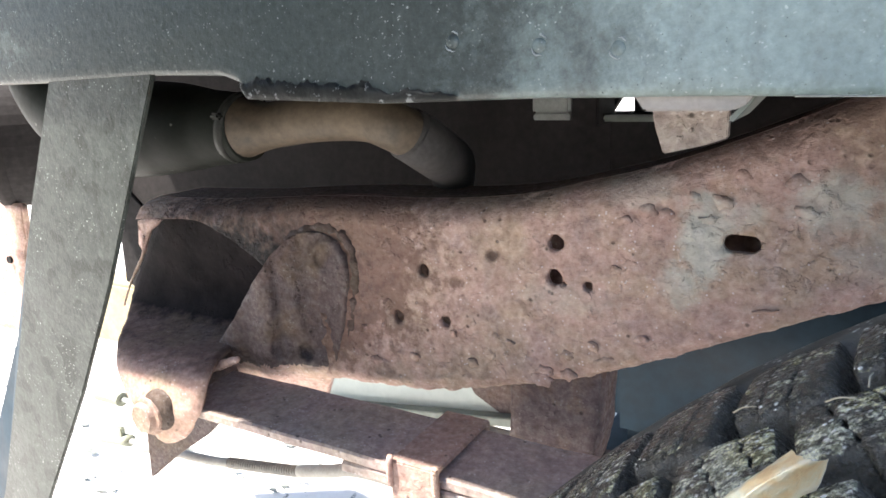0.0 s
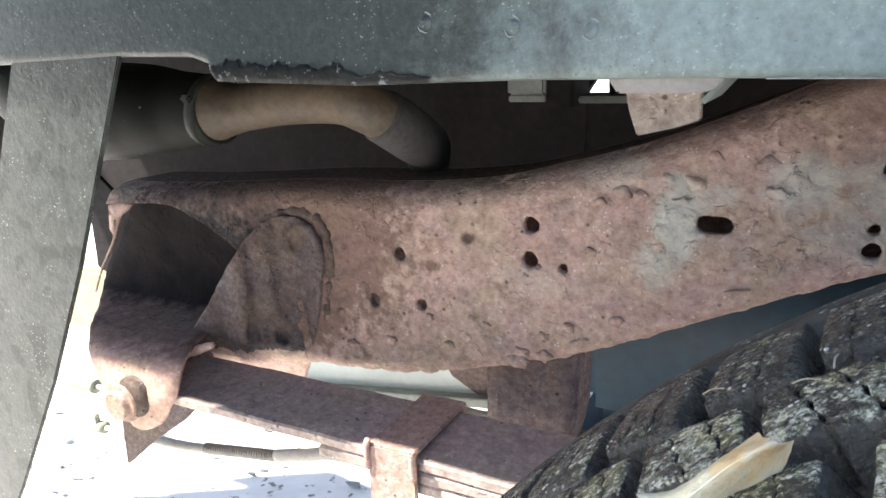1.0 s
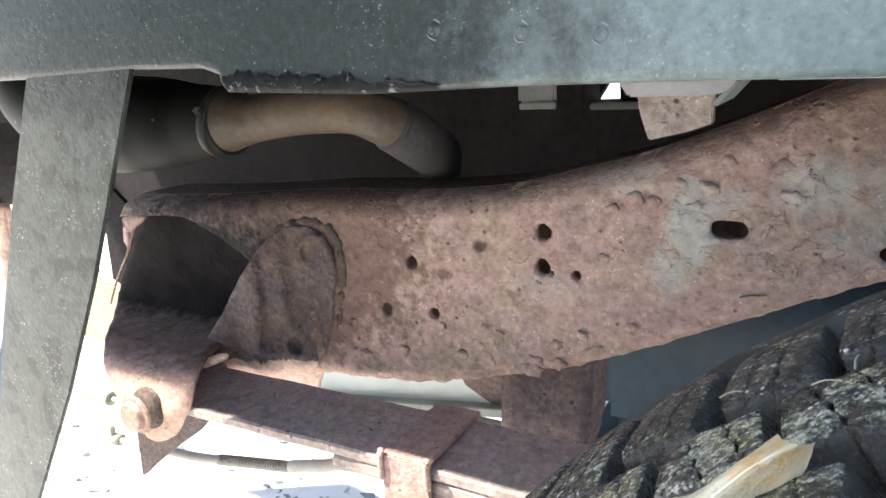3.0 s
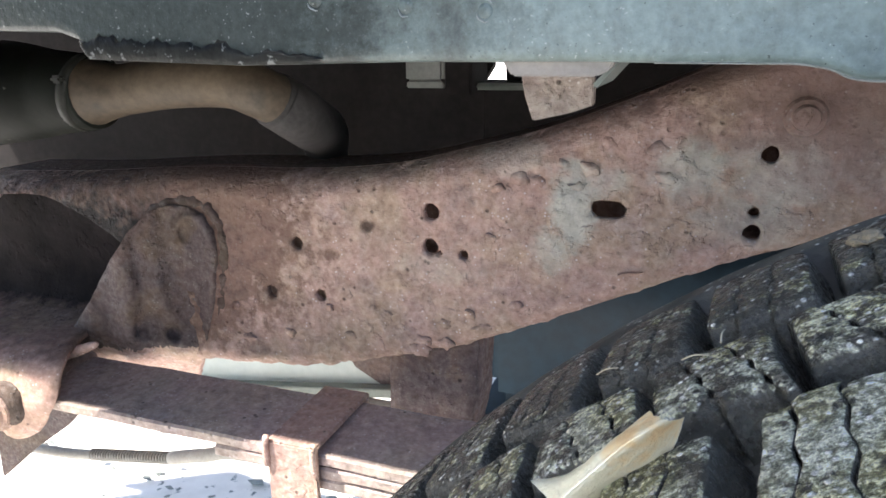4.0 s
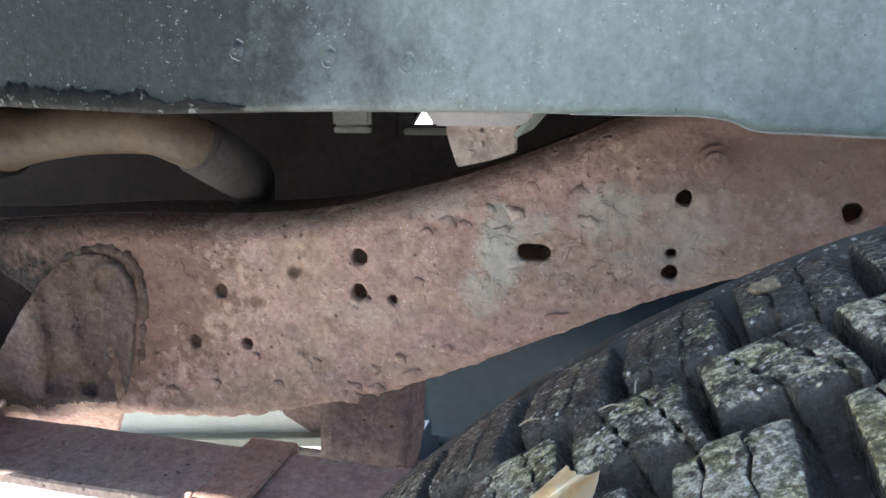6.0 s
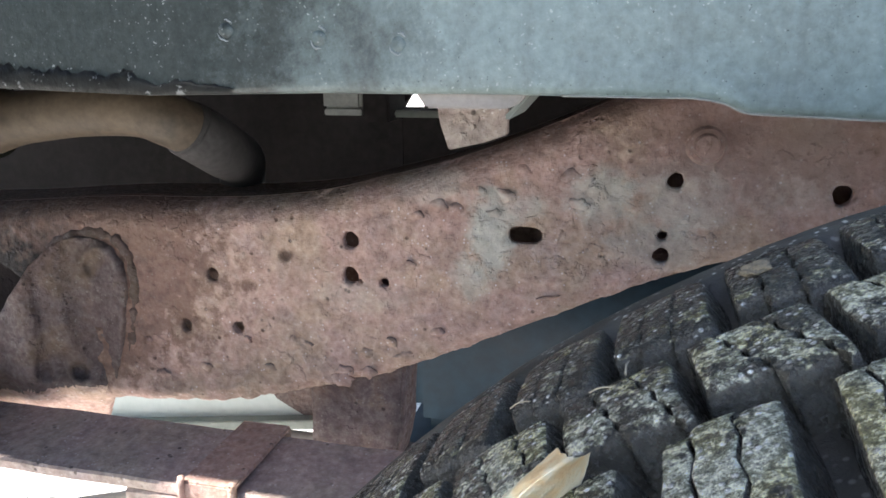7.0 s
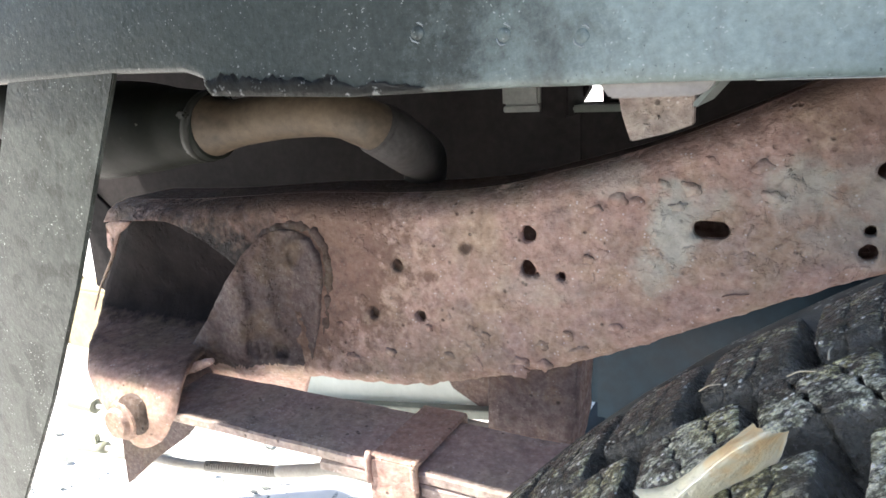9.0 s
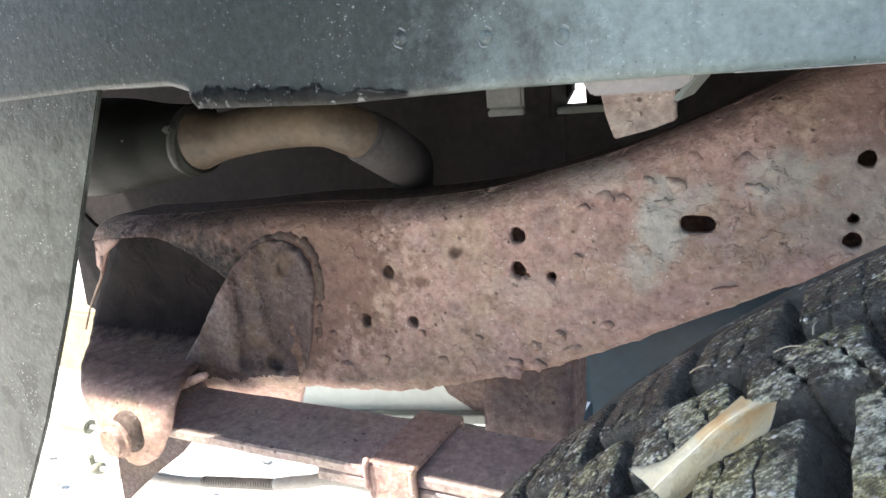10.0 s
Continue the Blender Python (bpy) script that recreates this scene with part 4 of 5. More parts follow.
    for f in (0.3, 0.6, 0.85, 1.0):
        rows.append([crust.verts.new((x, PANEL_Y - (0.0014 + 0.0010 * rng.random() if f < 1 else -0.0008), z0 + h * f * (1 + 0.12 * rng.uniform(-1, 1)))) for x, z0, h in top])
    for a, b in zip(rows, rows[1:]):
        for k in range(n):
            crust.faces.new((a[k], a[k + 1], b[k + 1], b[k]))
    bmesh.ops.solidify(crust, geom=crust.faces[:], thickness=0.001)
    part("dirt_crust", local(crust, p), WET, p, "dark damp dirt along the lower edge", smooth=True)
    # worn bright edge towards the step
    worn = tube([(x, PANEL_Y + 0.001, edge_at(x) + 0.0002) for x in (-0.02, 0.0, 0.02, 0.034, 0.046, 0.056, 0.08, 0.11, 0.16, 0.24)], 0.00035, 6, 4)
    part("worn_edge", local(worn, p), EDGE, p, smooth=True)
    # small flange bolted under the edge, with a chamfered end
    fl = slab([(-0.090, -0.008), (-0.082, -0.0195), (-0.044, -0.0195), (-0.038, -0.0165), (-0.034, -0.008)], 0.330, 0.336, 0.001)
    part("lower_flange", local(fl, p), FLANGE, p, "pale dusty flange under the edge")
    gus = slab([(-0.047, -0.0235), (-0.0355, -0.0115), (-0.0332, -0.0115), (-0.0455, -0.0255)], 0.337, 0.40, 0.001)
    part("flange_rib", local(gus, p), LIP, p)
    return p


make_panel()


def make_strap():
    s = thing("support_strap", (-0.55, PANEL_Y, -0.2), "dusty grey steel support strap hanging from the side panel", "support strap")
    right = [(-0.402, 0.010), (-0.437, -0.058), (-0.483, -0.147), (-0.545, -0.254), (-0.626, -0.377), (-0.72, -0.505)]
    left = [(-0.516, 0.010), (-0.571, -0.094), (-0.624, -0.216), (-0.701, -0.385), (-0.79, -0.545)]
    bm = slab([(x * 1.014, z * 1.014) for x, z in right + left[::-1]], PANEL_Y + 0.0016, PANEL_Y + 0.0056, 0.0008, 2)
    part("face_plate", local(bm, s), STRAP, s, "stained dusty face of the strap")
    # return flange along the far lower edge
    fl = bmesh.new()
    rows = []
    for (x, z), wide in zip([(-0.518, 0.0), (-0.571, -0.094), (-0.624, -0.216), (-0.701, -0.385), (-0.79, -0.545)], (0.004, 0.006, 0.012, 0.050, 0.085)):
        rows.append([fl.verts.new((1.014 * a, b + 0.0046, 1.014 * c)) for a, b, c in ((x + 0.001, PANEL_Y - 0.0025, z), (x + 0.001, PANEL_Y + 0.002, z), (x - wide, PANEL_Y + 0.004 + 0.12 * wide, z), (x - wide, PANEL_Y + 0.001 + 0.12 * wide, z))])
    for a, b in zip(rows, rows[1:]):
        for k in range(4):
            fl.faces.new((a[k], a[(k + 1) % 4], b[(k + 1) % 4], b[k]))
    fl.faces.new(rows[0]), fl.faces.new(rows[-1])
    # blue-black colour here stands for shade on the strap's far side
    part("side_flange", local(fl, s), TANK, s, "blue-grey side flange with shade put into its colour")


make_strap()


# ---- filler pipe with its hose ----
def make_filler():
    f = thing("filler_pipe", (-0.4, 0.46, -0.04), "tan filler pipe with a black rubber hose and clamp", "pipe")
    pipe = tube([(-0.457, 0.452, -0.0385), (-0.43, 0.456, -0.0370), (-0.385, 0.460, -0.0315), (-0.3368, 0.466, -0.0308), (-0.3139, 0.471, -0.0383), (-0.3049, 0.480, -0.0452), (-0.3005, 0.490, -0.0515)],
                lambda u: 0.0195 + 0.0085 * max(0.0, 1 - u * 5.5) ** 1.2, 24, 8)
    part("pipe", local(pipe, f), PIPE, f, "tan painted pipe", smooth=True)
    soft = tube([(-0.3065, 0.478, -0.0438), (-0.3045, 0.483, -0.0468), (-0.2990, 0.495, -0.0548), (-0.3036, 0.530, -0.0690), (-0.3215, 0.580, -0.0830), (-0.3545, 0.640, -0.1150)], lambda u: 0.0212 + 0.001 * math.sin(u * 3.1), 20, 8)
    part("lower_hose", local(soft, f), PIPE_DARK, f, "grey soft hose end", smooth=True)
    radii = (0.0285, 0.0300, 0.0335, 0.0405, 0.0480, 0.0500, 0.0500, 0.0500)

    def hose_radius(u):
        s = min(u * 7, 6.999)
        k = int(s)
        return radii[k] + (radii[k + 1] - radii[k]) * (s - k)

    hose = tube([(-0.451, 0.452, -0.0385), (-0.460, 0.452, -0.0388), (-0.490, 0.451, -0.039), (-0.530, 0.450, -0.039), (-0.61, 0.452, -0.039), (-0.69, 0.460, -0.020), (-0.74, 0.468, 0.04), (-0.75, 0.47, 0.14)],
                hose_radius, 30, 8)
    part("rubber_hose", local(hose, f), RUBBER, f, "black rubber hose", smooth=True)
    bm = bmesh.new()
    rows = []
    for x, r in ((-0.4610, 0.0295), (-0.4605, 0.0310), (-0.4530, 0.0306), (-0.4525, 0.0285)):
        rows.append([bm.verts.new((x + 0.006 * math.sin(q), 0.4520 + r * math.cos(q), -0.0386 + r * math.sin(q))) for q in (2 * math.pi * k / 36 for k in range(36))])
    for p, q in zip(rows, rows[1:]):
        for k in range(36):
            bm.faces.new((p[k], p[(k + 1) % 36], q[(k + 1) % 36], q[k]))
    clamp = part("hose_clamp", local(bm, f), CLAMP, f, "dull metal hose clamp", smooth=True)
    part("clamp_screw", local(box(-0.461, -0.450, 0.4180, 0.4255, -0.030, -0.024, 0.002), f), CLAMP, clamp)


make_filler()


# ---- underbody behind the rail ----
def make_underbody():
    # unseen floor, added to shade what lies behind the rail
    f = new("underbody_floor", mesh_of("underbody_floor", box(-1.0, 1.6, 0.318, 1.75, 0.1395, 0.16, 0.003), UNDER))
    tagged(f, "unseen dark floor pan added to keep light off the frame", "vehicle floor", kind="structure")
    # added dark sheet that stands for the shade behind the rail
    c = thing("crossmember", (-0.3, 0.70, 0.0), "dark sheet added as backing for the shaded gap behind the rail", "crossmember")
    part("plate", local(slab([(-1.27, -0.185), (-0.90, -0.185), (-0.88, -0.20), (-0.206, -0.20), (-0.206, -0.042), (-0.197, -0.028), (-0.192, 0.14), (-1.27, 0.14)], 0.700, 0.712, 0), c), UNDER, c)
    part("plate", local(slab([(-0.183, -0.044), (-0.178, -0.10), (0.5, -0.10), (0.5, 0.14), (-0.190, 0.14)], 0.700, 0.712, 0), c), UNDER, c)
    part("sill", local(box(-0.2075, -0.168, 0.7015, 0.7135, -0.20, -0.0415, 0), c), UNDER, c)
    b = thing("mounting_block", (-0.24, 0.66, -0.03), "pale grey mounting block under the floor", "bracket")
    part("block", local(box(-0.270, -0.231, 0.650, 0.70, -0.041, 0.14, 0.003), b), GREY_METAL, b)
    part("foot", local(box(-0.266, -0.229, 0.644, 0.652, -0.046, -0.040, 0.001), b), GREY_METAL, b)
    d = thing("floor_bracket", (-0.21, 0.66, -0.03), "dark bracket under the floor", "bracket")
    part("arm", local(box(-0.228, -0.202, 0.645, 0.70, -0.052, 0.14, 0.002), d), UNDER, d)
    part("plate", local(box(-0.203, -0.130, 0.660, 0.70, -0.0485, -0.042, 0.002), d), LIP, d, "dull grey plate")
    t = thing("rust_tab", (-0.08, 0.43, -0.03), "rusty angled tab between panel and rail", "bracket")
    bm = slab([(-0.104, -0.004), (-0.098, -0.035), (-0.093, -0.0495), (-0.071, -0.0445), (-0.058, -0.040), (-0.058, -0.004)], 0.422, 0.430, 0.0008, 0)
    part("plate", local(bm, t), RUST_GREY, t)
    part("stem", local(box(-0.098, -0.060, 0.420, 0.428, -0.006, 0.14, 0.001), t), UNDER, t)


make_underbody()


def make_outer_screen():
    """Unseen side added above the wheel to keep sun off what lies behind it."""
    bm = slab([(-1.10, -0.42), (-0.36, -0.42), (-0.30, -0.10), (-0.26, 0.16), (-0.19, 0.36), (-0.09, 0.60), (-0.03, 2.2), (-0.84, 2.2), (-0.84, 0.20), (-1.10, 0.20)], -0.085, -0.07, 0.002)
    ob = new("wall_outer_side", mesh_of("wall_outer_side", bm, PANEL))
    tagged(ob, "plain dull grey unseen side added to block sun and sky", "vehicle side", kind="structure")


make_outer_screen()


def make_leaning_screen():
    """Unseen sheet added to screen off light, leaning outwards above the inner panel."""
    bm = bmesh.new()
    prof = [(0.322, 0.142), (0.2620, 0.20), (0.043, 0.98), (0.055, 0.984), (0.280, 0.206), (0.322, 0.162)]
    ends = [[bm.verts.new((x, y, z)) for y, z in prof] for x in (-1.30, -0.14)]
    for k in range(6):
        bm.faces.new((ends[0][k], ends[0][(k + 1) % 6], ends[1][(k + 1) % 6], ends[1][k]))
    bm.faces.new(ends[0]), bm.faces.new(list(reversed(ends[1])))
    ob = new("wall_bed_side", mesh_of("wall_bed_side", bm, UNDER))
    tagged(ob, "dark unseen sheet added to keep light off the inner panel", "vehicle side", kind="structure")


make_leaning_screen()


def make_tank():
    t = thing("steel_tank", (0.1, 0.9, -0.35), "blue-black rounded steel tank hung under the floor", "tank")
    part("shell", local(box(-0.240, 0.62, 0.760, 1.10, -0.450, -0.16, 0.035, 5), t), TANK, t, smooth=True)
    part("seam", local(box(-0.238, 0.63, 0.748, 1.11, -0.468, -0.452, 0.002), t), TANK, t, "rolled seam")
    part("hanger_band", local(box(0.30, 0.33, 0.752, 1.108, -0.17, 0.14, 0.002), t), UNDER, t)


make_tank()


def make_shield():
    d = thing("metal_shield", (-0.5, 0.72, -0.35), "pale grey-green sheet metal shield behind the rail", "shield")
    part("sheet", local(slab([(-0.72, -0.24), (-0.46, -0.24), (-0.376, -0.3870), (-0.330, -0.4120), (-0.508, -0.4385), (-0.72, -0.466)], 0.720, 0.7235, 0.0008), d), SHIELD, d)
    part("folded_lip", local(slab([(-0.70, -0.4530), (-0.494, -0.4255), (-0.318, -0.4015), (-0.318, -0.4135), (-0.364, -0.4195), (-0.433, -0.4300), (-0.70, -0.4680)], 0.700, 0.716, 0.001), d), LIP, d, "darker folded lower lip")
    part("end_flange", local(slab([(-0.459, -0.24), (-0.375, -0.3870), (-0.328, -0.4120), (-0.315, -0.4080), (-0.315, -0.24)], 0.714, 0.7185, 0.001), d), RUST_BROWN, d, "dull brownish end flange")
    part("hanger_strip", local(box(-0.62, -0.58, 0.7145, 0.7185, -0.26, 0.14, 0.001), d), UNDER, d)


make_shield()


def make_tube_behind():
    t = thing("torque_tube", (0.0, 0.63, -0.37), "pale grey tube running behind the spring", "tube")
    part("tube", local(tube([(-0.325, 0.63, -0.384), (-0.2, 0.63, -0.384), (0.1, 0.64, -0.376), (0.6, 0.66, -0.35)], 0.0065, 14, 6), t), CABLE, t, smooth=True)
    part("ferrule", local(tube([(-0.326, 0.63, -0.384), (-0.31, 0.63, -0.384), (-0.27, 0.63, -0.384)], 0.0080, 14, 6), t), CABLE, t, smooth=True)


make_tube_behind()


# ---- things beyond the strap ----
def make_canister():
    c = thing("round_canister", (-1.13, 0.62, -0.08), "black round canister with a rusty dished end", "canister")
    turn = Matrix.Translation((-1.155, 0.62, -0.080)) @ Matrix.Rotation(radians(90), 4, "X") @ Matrix.Rotation(radians(-38), 4, "Y")
    bm = bmesh.new()
    bmesh.ops.create_cone(bm, cap_ends=True, segments=40, radius1=0.100, radius2=0.100, depth=0.10, matrix=turn @ Matrix.Translation((0, 0, -0.07)))
    part("shell", local(bm, c), UNDER, c, smooth=False)
    ring = bmesh.new()
    n = 40
    rows = []
    for rad, h in ((0.099, -0.02), (0.102, -0.008), (0.098, 0.004), (0.088, 0.006), (0.078, 0.0)):
        rows.append([ring.verts.new(turn @ Vector((rad * math.cos(a), rad * math.sin(a), h))) for a in (2 * math.pi * k / n for k in range(n))])
    for a, b in zip(rows, rows[1:]):
        for k in range(n):
            ring.faces.new((a[k], a[(k + 1) % n], b[(k + 1) % n], b[k]))
    part("rim_ring", local(ring, c), UNDER, c, "black rubber ring", smooth=True)
    dish = bmesh.new()
    rows = []
    for rad, h in ((0.080, -0.004), (0.074, 0.004), (0.05, 0.010), (0.02, 0.012), (0.002, 0.012)):
        rows.append([dish.verts.new(turn @ Vector((rad * math.cos(a), rad * math.sin(a), h))) for a in (2 * math.pi * k / n for k in range(n))])
    for a, b in zip(rows, rows[1:]):
        for k in range(n):
            dish.faces.new((a[k], a[(k + 1) % n], b[(k + 1) % n], b[k]))
    dish.faces.new(rows[-1])
    part("end_cap", local(dish, c), RUST_DARK, c, "rusty dished end", smooth=True)
    part("strap", local(box(-1.20, -1.16, 0.66, 0.70, -0.03, 0.14, 0.002), c), UNDER, c)


make_canister()


def make_rust_plate():
    p = thing("rusty_bracket_plate", (-1.15, 0.60, -0.27), "sunlit pinkish rusty bracket plate with a hole", "bracket")
    bm = slab([(-1.36, -0.170), (-1.088, -0.170), (-1.092, -0.230), (-1.106, -0.300), (-1.112, -0.385), (-1.36, -0.392)], 0.600, 0.612, 0.003, 3)
    roughen(bm, 0.002, 30, 3)
    part("plate", local(bm, p), RUST_PALE, p, smooth=True)
    # dark disc whose colour stands for the shade inside a hole
    h = bmesh.new()
    bmesh.ops.create_cone(h, cap_ends=True, segments=16, radius1=0.006, radius2=0.006, depth=0.004, matrix=Matrix.Translation((-1.143, 0.5985, -0.262)) @ Matrix.Rotation(radians(90), 4, "X"))
    part("hole", local(h, p), UNDER, p)
    part("hanger", local(box(-1.34, -1.28, 0.61, 0.63, -0.20, 0.14, 0.002), p), UNDER, p)


make_rust_plate()


# ---- brake cables ----
def make_cables():
    c = thing("brake_cable", (-0.6, 0.52, -0.44), "pale sheathed brake cable with a coil spring", "cable")
    part("end_fitting", local(tube([(-0.762, 0.520, -0.455), (-0.735, 0.520, -0.452), (-0.70, 0.520, -0.448)], 0.0085, 14, 4), c), CABLE, c, smooth=True)
    part("sheath", local(tube([(-0.705, 0.520, -0.449), (-0.66, 0.520, -0.446), (-0.63, 0.52, -0.443), (-0.60, 0.52, -0.438)], 0.0058, 12, 5), c), CABLE, c, smooth=True)
    pts = []
    a, b = Vector((-0.605, 0.52, -0.4385)), Vector((-0.492, 0.52, -0.420))
    turns = 30
    for k in range(turns * 8 + 1):
        u = k / (turns * 8)
        ang = k * math.pi / 4
        pts.append(a.lerp(b, u) + Vector((0, math.cos(ang) * 0.0058, math.sin(ang) * 0.0058)))
    part("coil_spring", local(tube(pts, 0.0014, 6, 1), c), CABLE, c, "grey coil spring", smooth=True)
    part("wire", local(tube([a, a.lerp(b, 0.5), b], 0.0035, 8, 4), c), CABLE, c, smooth=True)
    part("rubber_boot", local(tube([(-0.494, 0.52, -0.420), (-0.45, 0.52, -0.408), (-0.40, 0.525, -0.400), (-0.25, 0.54, -0.415), (0.1, 0.56, -0.43)], 0.0072, 14, 6), c), CABLE, c, smooth=True)
    d = thing("brake_line", (-0.95, 0.60, -0.45), "thin brake line with an olive grey fitting", "cable")
    part("line", local(tube([(-1.30, 0.60, -0.452), (-1.1, 0.60, -0.452), (-0.96, 0.60, -0.4525)], 0.0016, 8, 5), d), GREY_METAL, d, smooth=True)
    part("fitting", local(tube([(-0.962, 0.60, -0.455), (-0.940, 0.60, -0.456), (-0.912, 0.60, -0.457)], lambda u: 0.0135 - 0.002 * u, 8, 3), d), CONN, d)
    part("rear_line", local(tube([(-0.915, 0.60, -0.457), (-0.8, 0.60, -0.45), (-0.66, 0.60, -0.442), (-0.40, 0.60, -0.43), (0.1, 0.60, -0.43)], 0.004, 8, 5), d), GREY_METAL, d, smooth=True)
    e = thing("lower_cable", (-0.95, 0.60, -0.53), "pale lower cable with a small clip", "cable")
    part("sheath", local(tube([(-1.30, 0.60, -0.555), (-1.1, 0.60, -0.545), (-0.98, 0.60, -0.533), (-0.90, 0.60, -0.524), (-0.78, 0.60, -0.51)], 0.0042, 10, 5), e), CABLE, e, smooth=True)
    part("ferrule", local(tube([(-0.975, 0.60, -0.533), (-0.945, 0.60, -0.529), (-0.908, 0.60, -0.524)], 0.0095, 12, 3), e), CONN, e, smooth=True)
    part("clip", local(box(-0.932, -0.918, 0.594, 0.602, -0.520, -0.503, 0.002), e), CONN, e)


make_cables()


# ---- wheel ----
WHEEL, WHEEL_YAW = (0.2238, 0.1210, -0.4032), 0.075
R_TOP, R_BASE, PITCHES = 0.400, 0.3875, 86
PITCH = 360 / PITCHES


def crown(y):
    """Radius of the tread's face across its width."""
    a = abs(y)
    return R_TOP - 0.10 * a * a - (max(a - 0.063, 0.0) ** 2) * 2.7


def tread_block(far, near, left, right, sipes, skew, sipe_skew, wave, step, seed):
    """One tread block: three worn lugs parted by two crooked cuts. far, near: its edges across the tread in metres;
    left, right, sipes: degrees along the tread at the middle of the block; skews: degrees for each metre across;
    step: how far the near edge moves in from one lug to the next."""
    rng = random.Random(seed)
    N, M = 11, 7
    across = [0.0, 0.035, 0.09, 0.22, 0.36, 0.50, 0.64, 0.78, 0.91, 0.965, 1.0]
    along = [0.0, 0.06, 0.17, 0.5, 0.83, 0.94, 1.0]
    bend = [rng.uniform(-1, 1) for _ in range(40)]

    def side(base, slope, y, u, zig):
        a = base + slope * (y - (far + near) / 2)
        k = min(range(N), key=lambda n: abs(across[n] - u))
        if zig:
            return a + wave * ((1 if k % 2 else -1) + 0.6 * bend[k])
        return a + 0.05 * bend[12 + k // 3] + 0.03 * bend[17 + k]

    lines = [(left, skew, False), (sipes[0], sipe_skew, True), (sipes[1], sipe_skew, True), (right, skew, False)]
    slit = 0.026
    bm = bmesh.new()
    for i in range(3):
        y_far = far + 0.0012 * bend[30 + i]
        y_near = near - step * i + 0.0006 * bend[34 + i]
        drop = 0.0003 * rng.uniform(0, 1)
        grid = []
        for vi, v in enumerate(across):
            y = y_near + (y_far - y_near) * v
            lo = side(*lines[i][:2], y, v, lines[i][2]) + (slit if i else 0)
            hi = side(*lines[i + 1][:2], y, v, lines[i + 1][2]) - (slit if i < 2 else 0)
            row = []
            for ui, u in enumerate(along):
                ends = min(vi, N - 1 - vi)
                fall = (0.0026, 0.0007, 0.0001)[ends] if ends < 3 else 0.0
                edge = min(ui, M - 1 - ui)
                if edge < 3:
                    free = (i == 0 and ui < 3) or (i == 2 and ui > 3)
                    fall += (0.0026, 0.0007, 0.0001)[edge] if free else (0.0003, 0.0, 0.0)[edge]
                a = radians(lo + (hi - lo) * u)
                r = crown(y) - drop - min(fall, 0.0038) - 0.0004 * noise.noise(Vector((y * 160, a * 64, seed)))
                row.append(bm.verts.new((r * math.sin(a), y, r * math.cos(a))))
            grid.append(row)
        for p, q in zip(grid, grid[1:]):
            for k in range(M - 1):
                bm.faces.new((p[k], p[k + 1], q[k + 1], q[k])).material_index = 1
        ring = grid[0] + [row[-1] for row in grid[1:-1]] + grid[-1][::-1] + [row[0] for row in grid[-2:0:-1]]
        mid_y, mid_a = (far + near) / 2, radians((left + right) / 2)
        foot = []
        for vert in ring:
            x, y, z = vert.co
            a = math.atan2(x, z)
            y += math.copysign(0.0022, y - mid_y) if abs(y - mid_y) > 0.3 * (far - near) else 0.0
            a += 0.0018 / R_TOP * (1 if a > mid_a else -1) if abs(a - mid_a) > radians(0.38 * (right - left)) else 0.0
            foot.append(bm.verts.new(((R_BASE - 0.001) * math.sin(a), y, (R_BASE - 0.001) * math.cos(a))))
        n = len(ring)
        for k in range(n):
            bm.faces.new((ring[k], ring[(k + 1) % n], foot[(k + 1) % n], foot[k])).material_index = 1
    return bm


# rows across the tread: far and near edge, then left, right, cuts (degrees), skews, waviness, step of the near edge
TREAD_ROWS = [
    (0.0965, 0.0625, 0.20, 3.75, (1.32, 2.42), 14.0, 20.0, 0.075, 0.0030),
    (0.0530, 0.0300, -1.96, 1.75, (-0.58, 0.80), -4.0, -42.0, 0.085, 0.0028),
    (0.0218, -0.0178, 0.40, 3.50, (1.23, 2.33), 22.0, 22.0, 0.085, 0.0008),
    (-0.0260, -0.0525, -0.40, 3.31, (0.98, 2.36), -4.0, -42.0, 0.10, 0.0006),
    (-0.0610, -0.100, 0.90, 4.45, (2.02, 3.12), 14.0, 20.0, 0.07, -0.0030),
]
TREAD_START = -36.62


